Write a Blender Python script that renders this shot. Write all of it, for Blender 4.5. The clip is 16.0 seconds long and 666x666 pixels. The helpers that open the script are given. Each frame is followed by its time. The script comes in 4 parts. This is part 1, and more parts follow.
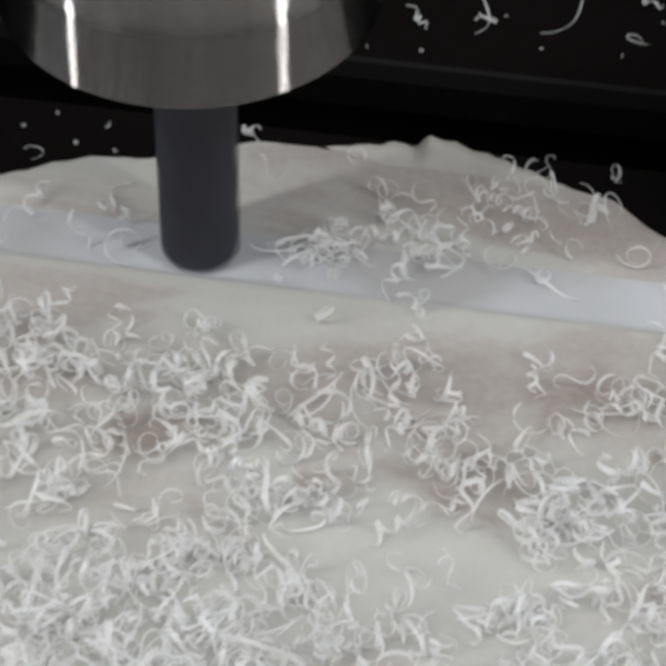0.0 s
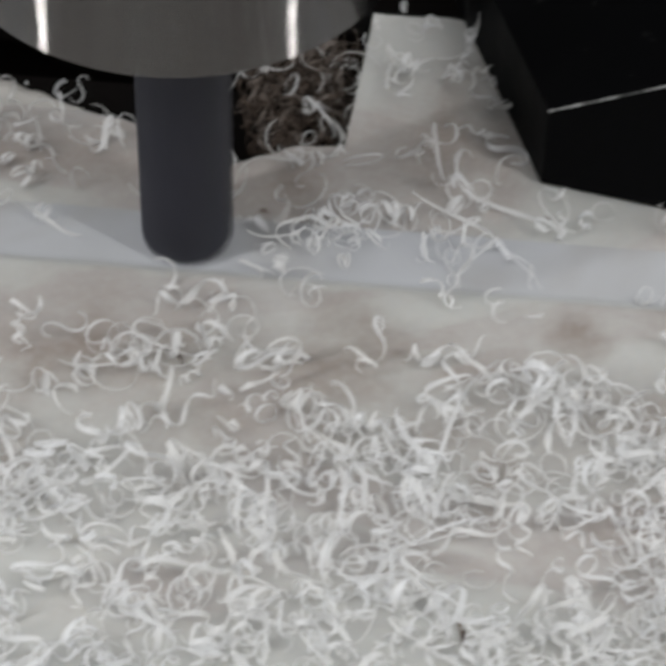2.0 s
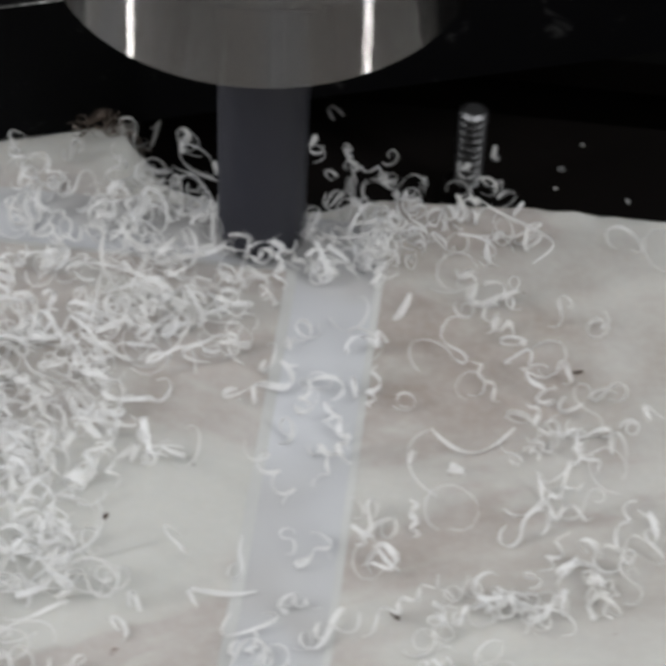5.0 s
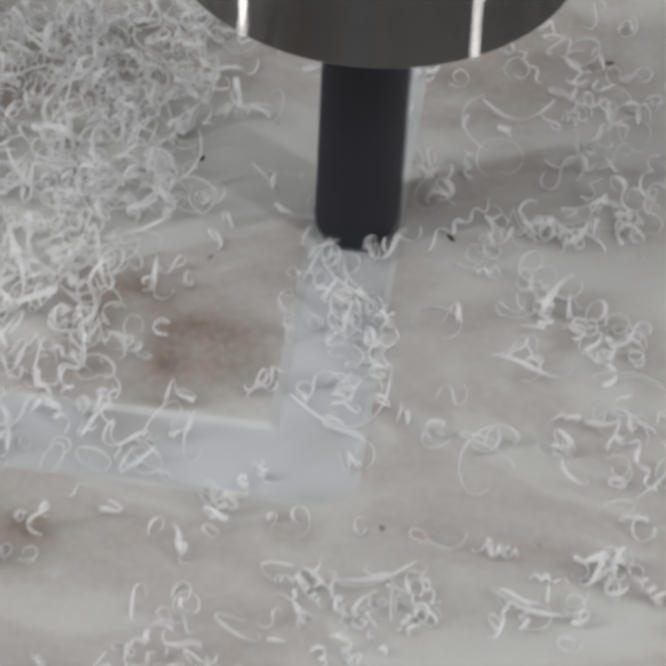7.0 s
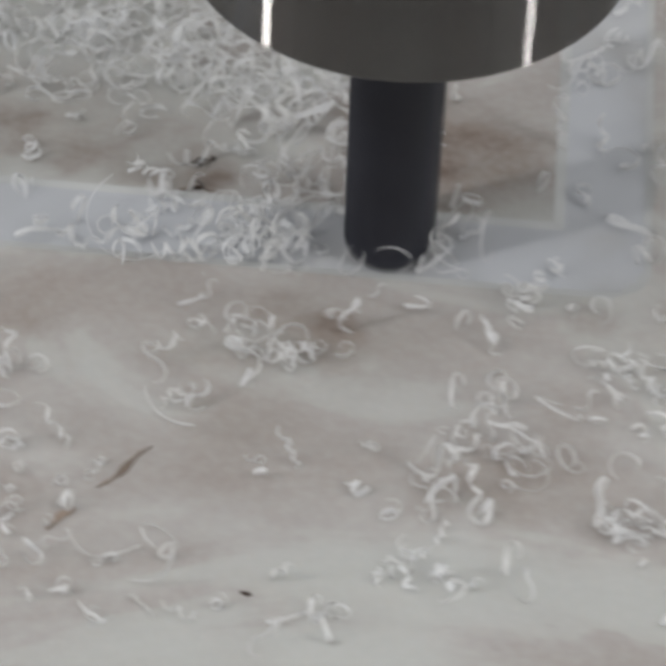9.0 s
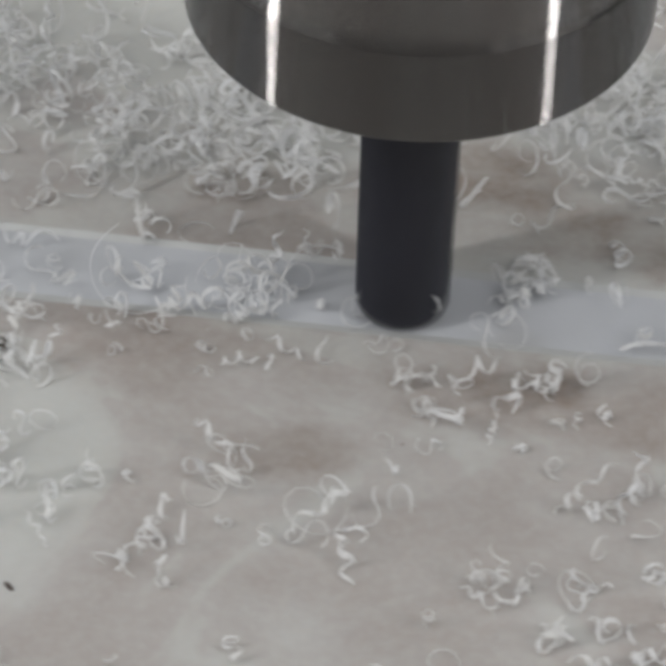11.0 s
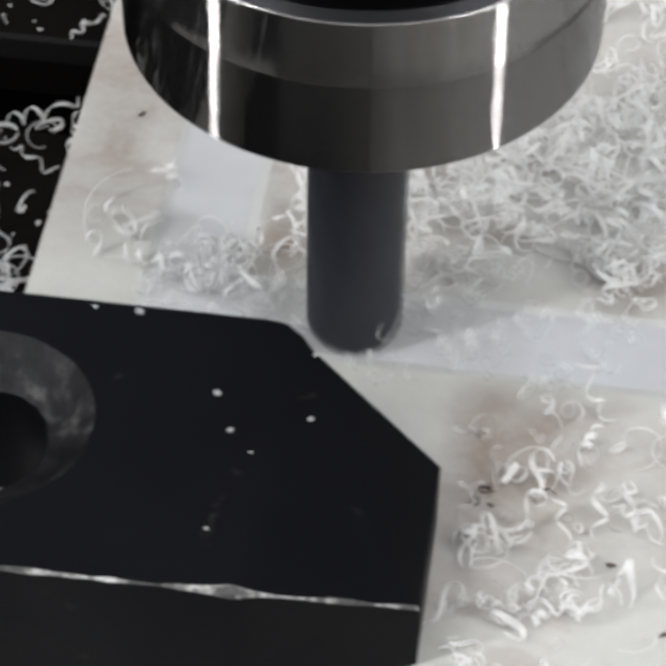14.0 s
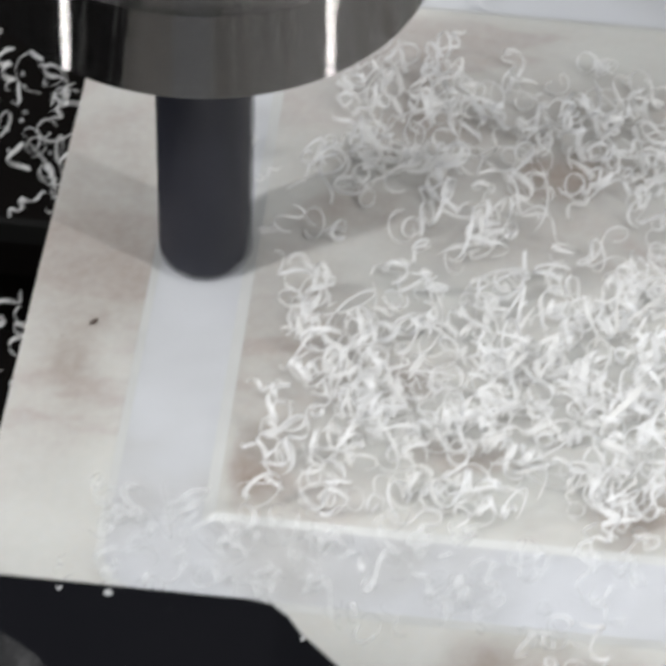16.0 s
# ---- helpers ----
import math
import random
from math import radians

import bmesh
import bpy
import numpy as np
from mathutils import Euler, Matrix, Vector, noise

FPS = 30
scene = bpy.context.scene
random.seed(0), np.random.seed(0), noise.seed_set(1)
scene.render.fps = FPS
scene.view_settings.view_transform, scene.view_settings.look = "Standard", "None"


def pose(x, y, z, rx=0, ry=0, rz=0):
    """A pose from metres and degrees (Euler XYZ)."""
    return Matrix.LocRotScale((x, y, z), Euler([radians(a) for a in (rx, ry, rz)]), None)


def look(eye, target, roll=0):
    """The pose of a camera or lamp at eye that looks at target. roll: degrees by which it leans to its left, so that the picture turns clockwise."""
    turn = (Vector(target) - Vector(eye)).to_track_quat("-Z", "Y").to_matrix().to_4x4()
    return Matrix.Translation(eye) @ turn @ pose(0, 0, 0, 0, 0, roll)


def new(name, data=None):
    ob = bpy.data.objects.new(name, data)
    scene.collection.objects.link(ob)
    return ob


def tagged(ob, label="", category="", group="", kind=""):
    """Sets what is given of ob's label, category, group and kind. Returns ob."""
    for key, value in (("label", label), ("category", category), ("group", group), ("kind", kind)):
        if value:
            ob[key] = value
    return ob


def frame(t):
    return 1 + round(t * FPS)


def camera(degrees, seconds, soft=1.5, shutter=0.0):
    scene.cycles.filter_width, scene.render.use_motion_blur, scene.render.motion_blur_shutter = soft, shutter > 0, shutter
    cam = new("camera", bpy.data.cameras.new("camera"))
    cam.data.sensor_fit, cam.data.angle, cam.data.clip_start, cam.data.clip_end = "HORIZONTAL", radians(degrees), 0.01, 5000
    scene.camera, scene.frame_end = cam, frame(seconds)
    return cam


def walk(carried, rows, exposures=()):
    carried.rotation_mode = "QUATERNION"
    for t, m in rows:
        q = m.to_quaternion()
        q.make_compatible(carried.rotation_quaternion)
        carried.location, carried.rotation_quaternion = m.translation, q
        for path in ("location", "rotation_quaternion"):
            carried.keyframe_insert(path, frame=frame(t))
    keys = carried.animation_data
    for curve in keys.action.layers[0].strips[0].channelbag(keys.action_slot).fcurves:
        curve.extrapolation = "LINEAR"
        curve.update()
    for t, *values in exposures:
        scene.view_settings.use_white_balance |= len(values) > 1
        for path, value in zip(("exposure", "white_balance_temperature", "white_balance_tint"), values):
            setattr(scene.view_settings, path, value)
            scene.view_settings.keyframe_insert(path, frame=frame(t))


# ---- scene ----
LENS = 15.405
# seconds, eye, point looked at, roll
EYES = [
    (0, (0.08599, -0.12756, 0.21487), (0.05944, 0.05359, 0.02328), 0.99),
    (0.25, (0.08804, -0.10926, 0.19980), (0.05910, 0.07012, 0.00690), 0.50),
    (0.5, (0.09218, -0.09680, 0.19000), (0.06191, 0.08107, -0.00409), 0.21),
    (0.75, (0.10050, -0.09367, 0.18865), (0.07104, 0.08344, -0.00626), 0.57),
    (1, (0.10882, -0.09250, 0.18796), (0.08090, 0.08379, -0.00791), 1.14),
    (1.25, (0.11461, -0.09253, 0.18742), (0.08909, 0.08085, -0.01135), 1.66),
    (1.5, (0.11876, -0.09269, 0.18716), (0.09641, 0.07858, -0.01382), 1.95),
    (1.75, (0.12075, -0.09504, 0.18765), (0.10447, 0.07993, -0.01071), 1.92),
    (2, (0.12438, -0.09794, 0.18870), (0.11268, 0.08097, -0.00644), 1.84),
    (2.25, (0.13223, -0.09974, 0.19065), (0.11962, 0.08011, -0.00357), 1.38),
    (2.5, (0.14008, -0.10097, 0.19310), (0.12660, 0.07924, -0.00072), 0.98),
    (2.75, (0.14749, -0.10255, 0.19557), (0.13541, 0.07758, 0.00158), 1.34),
    (3, (0.15485, -0.10358, 0.19733), (0.14468, 0.07626, 0.00297), 1.84),
    (3.25, (0.16105, -0.10398, 0.19781), (0.15185, 0.07518, 0.00277), 2.13),
    (3.5, (0.16718, -0.10428, 0.19823), (0.15848, 0.07409, 0.00244), 2.28),
    (3.75, (0.17449, -0.10485, 0.19940), (0.16514, 0.07285, 0.00304), 2.17),
    (4, (0.18182, -0.10533, 0.20026), (0.17140, 0.07198, 0.00360), 2.06),
    (4.25, (0.18909, -0.10566, 0.20016), (0.17779, 0.07162, 0.00352), 2.09),
    (4.5, (0.19630, -0.10591, 0.19988), (0.18403, 0.07139, 0.00331), 2.19),
    (4.75, (0.20347, -0.10611, 0.19947), (0.19017, 0.07125, 0.00302), 2.33),
    (5, (0.21059, -0.10629, 0.19897), (0.19625, 0.07116, 0.00268), 2.51),
    (5.25, (0.21765, -0.10647, 0.19842), (0.20231, 0.07113, 0.00233), 2.70),
    (5.5, (0.21867, -0.11286, 0.19788), (0.20241, 0.06491, 0.00203), 2.88),
    (5.75, (0.21814, -0.12084, 0.19737), (0.20107, 0.05715, 0.00180), 3.06),
    (6, (0.21756, -0.12888, 0.19696), (0.19985, 0.04939, 0.00169), 3.20),
    (6.25, (0.21691, -0.13699, 0.19668), (0.19877, 0.04160, 0.00174), 3.30),
    (6.5, (0.21622, -0.14519, 0.19658), (0.19790, 0.03378, 0.00200), 3.34),
    (6.75, (0.21426, -0.15686, 0.19671), (0.19638, 0.02385, 0.00372), 3.25),
    (7, (0.21261, -0.16857, 0.19704), (0.19553, 0.01406, 0.00578), 3.17),
    (7.25, (0.21241, -0.17615, 0.19787), (0.19606, 0.00709, 0.00713), 3.38),
    (7.5, (0.21226, -0.18346, 0.19921), (0.19631, 0.00012, 0.00877), 3.60),
    (7.75, (0.21215, -0.19028, 0.20151), (0.19518, -0.00658, 0.01127), 3.36),
    (8, (0.21203, -0.19672, 0.20312), (0.19362, -0.01304, 0.01299), 2.94),
    (8.25, (0.21288, -0.20203, 0.20282), (0.19359, -0.01840, 0.01274), 2.46),
    (8.5, (0.20640, -0.19873, 0.20202), (0.18665, -0.01512, 0.01195), 2.15),
    (8.75, (0.19314, -0.19445, 0.19537), (0.17722, -0.01223, 0.00363), 2.17),
    (9, (0.17928, -0.18956, 0.18778), (0.16713, -0.00881, -0.00563), 2.19),
    (9.25, (0.17084, -0.18262, 0.18520), (0.15823, -0.00160, -0.00792), 1.85),
    (9.5, (0.16299, -0.17812, 0.18409), (0.14931, 0.00327, -0.00860), 1.38),
    (9.75, (0.15717, -0.17933, 0.18489), (0.13941, 0.00208, -0.00747), 1.12),
    (10, (0.15160, -0.18049, 0.18569), (0.13040, 0.00074, -0.00648), 1.00),
    (10.25, (0.14434, -0.18036, 0.18557), (0.12322, 0.00087, -0.00661), 1.04),
    (10.5, (0.13697, -0.18012, 0.18524), (0.11607, 0.00111, -0.00698), 1.15),
    (10.75, (0.12952, -0.17974, 0.18475), (0.10896, 0.00147, -0.00751), 1.31),
    (11, (0.12202, -0.17925, 0.18416), (0.10186, 0.00194, -0.00817), 1.51),
    (11.25, (0.11448, -0.17868, 0.18351), (0.09477, 0.00248, -0.00889), 1.72),
    (11.5, (0.10694, -0.17806, 0.18286), (0.08767, 0.00306, -0.00961), 1.94),
    (11.75, (0.09942, -0.17740, 0.18227), (0.08055, 0.00367, -0.01030), 2.13),
    (12, (0.09193, -0.17674, 0.18178), (0.07340, 0.00427, -0.01088), 2.29),
    (12.25, (0.08451, -0.17609, 0.18145), (0.06621, 0.00484, -0.01131), 2.40),
    (12.5, (0.07717, -0.17558, 0.18133), (0.05896, 0.00526, -0.01152), 2.45),
    (12.75, (0.07045, -0.17481, 0.18253), (0.05040, 0.00565, -0.01049), 2.01),
    (13, (0.06404, -0.17424, 0.18375), (0.04172, 0.00582, -0.00940), 1.36),
    (13.25, (0.05789, -0.17354, 0.18377), (0.03477, 0.00674, -0.00908), 0.86),
    (13.5, (0.05155, -0.17315, 0.18378), (0.02806, 0.00741, -0.00875), 0.58),
    (13.75, (0.04449, -0.17304, 0.18442), (0.02132, 0.00691, -0.00874), 0.74),
    (14, (0.03708, -0.17290, 0.18558), (0.01463, 0.00616, -0.00847), 1.08),
    (14.25, (0.02918, -0.17368, 0.18726), (0.00909, 0.00507, -0.00734), 1.84),
    (14.5, (0.02128, -0.17443, 0.18839), (0.00351, 0.00417, -0.00656), 2.41),
    (14.75, (0.02062, -0.17026, 0.18825), (0.00337, 0.00828, -0.00681), 2.26),
    (15, (0.02253, -0.16375, 0.18811), (0.00560, 0.01472, -0.00705), 2.00),
    (15.25, (0.02321, -0.15884, 0.18828), (0.00654, 0.01918, -0.00731), 1.72),
    (15.5, (0.02307, -0.15332, 0.18861), (0.00674, 0.02406, -0.00759), 1.54),
    (15.75, (0.02391, -0.14654, 0.18899), (0.01001, 0.03043, -0.00778), 2.11),
    (16, (0.02437, -0.13955, 0.18941), (0.01415, 0.03703, -0.00793), 3.05),
]
# seconds and place of the cutter's axis
FEED = [
    (0, 0.03768, 0.08738),
    (0.25, 0.04496, 0.08745),
    (0.5, 0.05224, 0.08745),
    (0.75, 0.05975, 0.08745),
    (1, 0.06727, 0.08738),
    (1.25, 0.07512, 0.08745),
    (1.5, 0.08297, 0.08755),
    (1.75, 0.08962, 0.08745),
    (2, 0.09626, 0.08761),
    (2.25, 0.10390, 0.08745),
    (2.5, 0.11154, 0.08759),
    (2.75, 0.11897, 0.08745),
    (3, 0.12640, 0.08746),
    (3.25, 0.13400, 0.08745),
    (3.5, 0.14159, 0.08748),
    (3.75, 0.14904, 0.08745),
    (4, 0.15648, 0.08747),
    (4.25, 0.16397, 0.08745),
    (4.5, 0.17145, 0.08745),
    (4.75, 0.17894, 0.08745),
    (5, 0.18642, 0.08745),
    (5.2, 0.19241, 0.08745),
    (5.25, 0.19391, 0.08745),
    (5.3, 0.19541, 0.08745),
    (5.4, 0.19541, 0.08435),
    (5.5, 0.19541, 0.08124),
    (5.75, 0.19541, 0.07349),
    (6, 0.19541, 0.06573),
    (6.25, 0.19541, 0.05797),
    (6.5, 0.19541, 0.05022),
    (6.75, 0.19541, 0.04378),
    (7, 0.19547, 0.03734),
    (7.25, 0.19541, 0.03018),
    (7.5, 0.19535, 0.02302),
    (7.75, 0.19541, 0.01597),
    (8, 0.19539, 0.00892),
    (8.2, 0.19541, 0.00255),
    (8.25, 0.19541, 0.00096),
    (8.28, 0.19541, 0.00000),
    (8.36, 0.19274, 0.00000),
    (8.5, 0.18808, 0.00003),
    (8.75, 0.18017, 0.00000),
    (9, 0.17226, 0.00002),
    (9.25, 0.16478, 0.00000),
    (9.5, 0.15731, 0.00008),
    (9.75, 0.14875, 0.00000),
    (10, 0.14019, -0.00004),
    (10.25, 0.13246, 0.00000),
    (10.5, 0.12473, 0.00000),
    (10.75, 0.11700, 0.00000),
    (11, 0.10927, 0.00000),
    (11.25, 0.10154, 0.00000),
    (11.5, 0.09381, 0.00000),
    (11.75, 0.08608, 0.00000),
    (12, 0.07835, 0.00000),
    (12.25, 0.07062, 0.00000),
    (12.5, 0.06289, -0.00009),
    (12.75, 0.05534, 0.00000),
    (13, 0.04780, -0.00010),
    (13.25, 0.04042, 0.00000),
    (13.5, 0.03304, 0.00001),
    (13.75, 0.02532, 0.00000),
    (14, 0.01759, 0.00009),
    (14.25, 0.01010, 0.00000),
    (14.5, 0.00261, 0.00040),
    (14.57, 0.00000, 0.00000),
    (14.64, 0.00000, 0.00210),
    (14.75, 0.00000, 0.00541),
    (15, -0.00032, 0.01293),
    (15.25, 0.00000, 0.01999),
    (15.5, -0.00042, 0.02704),
    (15.75, 0.00000, 0.03353),
    (16, -0.00001, 0.04002),
]
cam = camera(LENS, 16.0, soft=4.9, shutter=0.5)
walk(cam, [(t, look(eye, aim, roll)) for t, eye, aim, roll in EYES],
     exposures=[(0, -0.13), (2, -0.16), (2.5, -0.12), (3.5, -0.04), (4, -0.05), (6.5, -0.22), (7, -0.3), (8.5, -0.36), (9.5, -0.28), (10, -0.34), (12.5, -0.37), (13, -0.25), (13.5, 0.05), (14.0, 0.4), (14.5, 0.88), (15, 0.98), (15.5, 0.76), (16, 0.33)])

MM = 0.001

# ---------------------------------------------------------------- light
world = bpy.data.worlds.new("workshop_air")
scene.world = world
world.use_nodes = True
world.node_tree.nodes["Background"].inputs[0].default_value = (0.80, 0.86, 1.0, 1)
world.node_tree.nodes["Background"].inputs[1].default_value = 0.0


def lamp(name, eye, target, power, sx, sy, color=(1, 1, 1)):
    d = bpy.data.lights.new(name, "AREA")
    d.shape, d.size, d.size_y, d.energy, d.color = "RECTANGLE", sx, sy, power, color
    ob = new(name, d)
    ob.matrix_world = look(eye, target)
    return ob


# added and unseen: stands in for the room's soft overhead light
lamp("overhead_soft_light", (0.1, -0.30, 2.45), (0.1, -0.3, 0), 54, 3.4, 2.9, (0.97, 0.985, 1.0))
# upright strip lights on both sides of the machine, from bench height to the ceiling
lamp("strip_light_left", (-0.855, -0.525, 1.40), (0.1, 0.0, 1.40), 28, 0.055, 2.0)
lamp("strip_light_right", (0.985, -0.415, 1.40), (0.1, 0.0, 1.40), 18.5, 0.055, 2.0)


# ---------------------------------------------------------------- materials
def mat(name):
    m = bpy.data.materials.new(name)
    m.use_nodes = True
    nt = m.node_tree
    return m, nt, nt.nodes["Principled BSDF"]


def coords(nt, scale=(1, 1, 1)):
    tc = nt.nodes.new("ShaderNodeTexCoord")
    mp = nt.nodes.new("ShaderNodeMapping")
    mp.inputs["Scale"].default_value = scale
    nt.links.new(tc.outputs["Object"], mp.inputs["Vector"])
    return mp.outputs["Vector"]


def noise_at(nt, vec, scale, detail=4, rough=0.55, distort=0.0):
    n = nt.nodes.new("ShaderNodeTexNoise")
    n.inputs["Scale"].default_value = scale
    n.inputs["Detail"].default_value = detail
    n.inputs["Roughness"].default_value = rough
    n.inputs["Distortion"].default_value = distort
    nt.links.new(vec, n.inputs["Vector"])
    return n.outputs["Fac"]


def ramp(nt, fac, stops):
    r = nt.nodes.new("ShaderNodeValToRGB")
    els = r.color_ramp.elements
    els[0].position, els[0].color = stops[0][0], (*stops[0][1], 1)
    els[1].position, els[1].color = stops[-1][0], (*stops[-1][1], 1)
    for p, c in stops[1:-1]:
        e = els.new(p)
        e.color = (*c, 1)
    nt.links.new(fac, r.inputs["Fac"])
    return r.outputs["Color"]


def mix_color(nt, fac, a, b, blend="MIX"):
    n = nt.nodes.new("ShaderNodeMix")
    n.data_type, n.blend_type = "RGBA", blend
    for sock, v in ((n.inputs["Factor"], fac), (n.inputs[6], a), (n.inputs[7], b)):
        if hasattr(v, "links"):
            nt.links.new(v, sock)
        else:
            sock.default_value = v if isinstance(v, float) else (*v, 1)
    return n.outputs[2]


def bump(nt, height, strength, distance):
    b = nt.nodes.new("ShaderNodeBump")
    b.inputs["Strength"].default_value = strength
    b.inputs["Distance"].default_value = distance
    nt.links.new(height, b.inputs["Height"])
    return b.outputs["Normal"]


def plate_material():
    m, nt, p = mat("cast_plastic")
    v = coords(nt)
    stain = nt.nodes.new("ShaderNodeAttribute")
    stain.attribute_name = "stain"
    long_v = coords(nt, (0.75, 1.25, 1))
    big = noise_at(nt, long_v, 24, 4, 0.55, 1.3)
    mid = noise_at(nt, long_v, 70, 4, 0.6, 0.4)
    fine = noise_at(nt, v, 900, 3, 0.6)
    base = ramp(nt, big, [(0.42, (0.395, 0.395, 0.375)), (0.505, (0.376, 0.368, 0.348)), (0.535, (0.338, 0.317, 0.299)), (0.68, (0.288, 0.258, 0.239))])
    base = mix_color(nt, ramp(nt, mid, [(0.45, (0, 0, 0)), (0.75, (0.5, 0.5, 0.5))]), base, (0.43, 0.43, 0.415))
    soak = nt.nodes.new("ShaderNodeMath")
    soak.operation = "MULTIPLY"
    nt.links.new(stain.outputs["Fac"], soak.inputs[0])
    nt.links.new(ramp(nt, mid, [(0.2, (0.55,) * 3), (0.6, (1.0,) * 3)]), soak.inputs[1])
    base = mix_color(nt, soak.outputs[0], base, (0.165, 0.122, 0.098))
    speck = noise_at(nt, v, 330, 2, 0.5)
    base = mix_color(nt, ramp(nt, speck, [(0.755, (0, 0, 0)), (0.78, (0.75, 0.75, 0.75))]), base, (0.10, 0.065, 0.045))
    base = mix_color(nt, ramp(nt, fine, [(0.4, (0, 0, 0)), (0.8, (0.25, 0.25, 0.25))]), base, (0.48, 0.48, 0.47))
    nt.links.new(base, p.inputs["Base Color"])
    p.inputs["Roughness"].default_value = 0.42
    p.inputs["Subsurface Weight"].default_value = 0.25
    p.inputs["Subsurface Radius"].default_value = (1.0, 0.85, 0.7)
    p.inputs["Subsurface Scale"].default_value = 0.0025
    nt.links.new(bump(nt, mid, 0.12, 0.001), p.inputs["Normal"])
    return m


def groove_material():
    m, nt, p = mat("milled_plastic")
    v = coords(nt)
    a = noise_at(nt, v, 38, 3, 0.5, 0.6)
    f = noise_at(nt, v, 1500, 2)
    c = ramp(nt, a, [(0.36, (0.335, 0.334, 0.332)), (0.47, (0.375, 0.382, 0.396)), (0.66, (0.42, 0.43, 0.452))])
    nt.links.new(c, p.inputs["Base Color"])
    p.inputs["Roughness"].default_value = 0.5
    p.inputs["Subsurface Weight"].default_value = 0.2
    p.inputs["Subsurface Radius"].default_value = (1, 1, 1)
    p.inputs["Subsurface Scale"].default_value = 0.002
    nt.links.new(bump(nt, f, 0.15, 0.0002), p.inputs["Normal"])
    return m


def shaving_material(name="plastic_shaving", clear=0.40, passing=0.58):
    m, nt, p = mat(name)
    g = nt.nodes.new("ShaderNodeNewGeometry")
    c = ramp(nt, g.outputs["Random Per Island"], [(0.0, (0.86, 0.855, 0.84)), (0.5, (0.91, 0.91, 0.91)), (1.0, (0.935, 0.942, 0.955))])
    nt.links.new(c, p.inputs["Base Color"])
    p.inputs["Roughness"].default_value = 0.55
    p.inputs["Specular IOR Level"].default_value = 0.3
    tr = nt.nodes.new("ShaderNodeBsdfTranslucent")
    nt.links.new(c, tr.inputs["Color"])
    mx = nt.nodes.new("ShaderNodeMixShader")
    mx.inputs[0].default_value = passing
    nt.links.new(p.outputs[0], mx.inputs[1])
    nt.links.new(tr.outputs[0], mx.inputs[2])
    film = nt.nodes.new("ShaderNodeBsdfTransparent")
    thin = nt.nodes.new("ShaderNodeMixShader")
    thin.inputs[0].default_value = clear
    nt.links.new(mx.outputs[0], thin.inputs[1])
    nt.links.new(film.outputs[0], thin.inputs[2])
    nt.links.new(thin.outputs[0], nt.nodes["Material Output"].inputs["Surface"])
    return m


def oxide_material(name="black_oxide", base=(0.0030, 0.0030, 0.0034), scratch=0.10, spec=0.03):
    m, nt, p = mat(name)
    v = coords(nt)
    a = noise_at(nt, v, 55, 5, 0.6)
    f = noise_at(nt, v, 700, 3, 0.65)
    dust = noise_at(nt, v, 130, 5, 0.7, 0.5)
    c = mix_color(nt, ramp(nt, dust, [(0.625, (0, 0, 0)), (0.80, (0.4, 0.4, 0.4))]), base, (scratch, scratch, scratch * 0.97))
    nt.links.new(c, p.inputs["Base Color"])
    nt.links.new(ramp(nt, a, [(0.3, (0.38,) * 3), (0.7, (0.58,) * 3)]), p.inputs["Roughness"])
    p.inputs["Specular IOR Level"].default_value = spec
    nt.links.new(bump(nt, f, 0.2, 0.0002), p.inputs["Normal"])
    return m


def worn_material():
    m, nt, p = mat("worn_steel_edge")
    v = coords(nt)
    f = noise_at(nt, v, 240, 6, 0.8)
    c = ramp(nt, f, [(0.38, (0.008, 0.008, 0.008)), (0.48, (0.06, 0.06, 0.058)), (0.57, (0.32, 0.315, 0.31)), (0.70, (0.75, 0.75, 0.74))])
    nt.links.new(c, p.inputs["Base Color"])
    p.inputs["Roughness"].default_value = 0.5
    return m


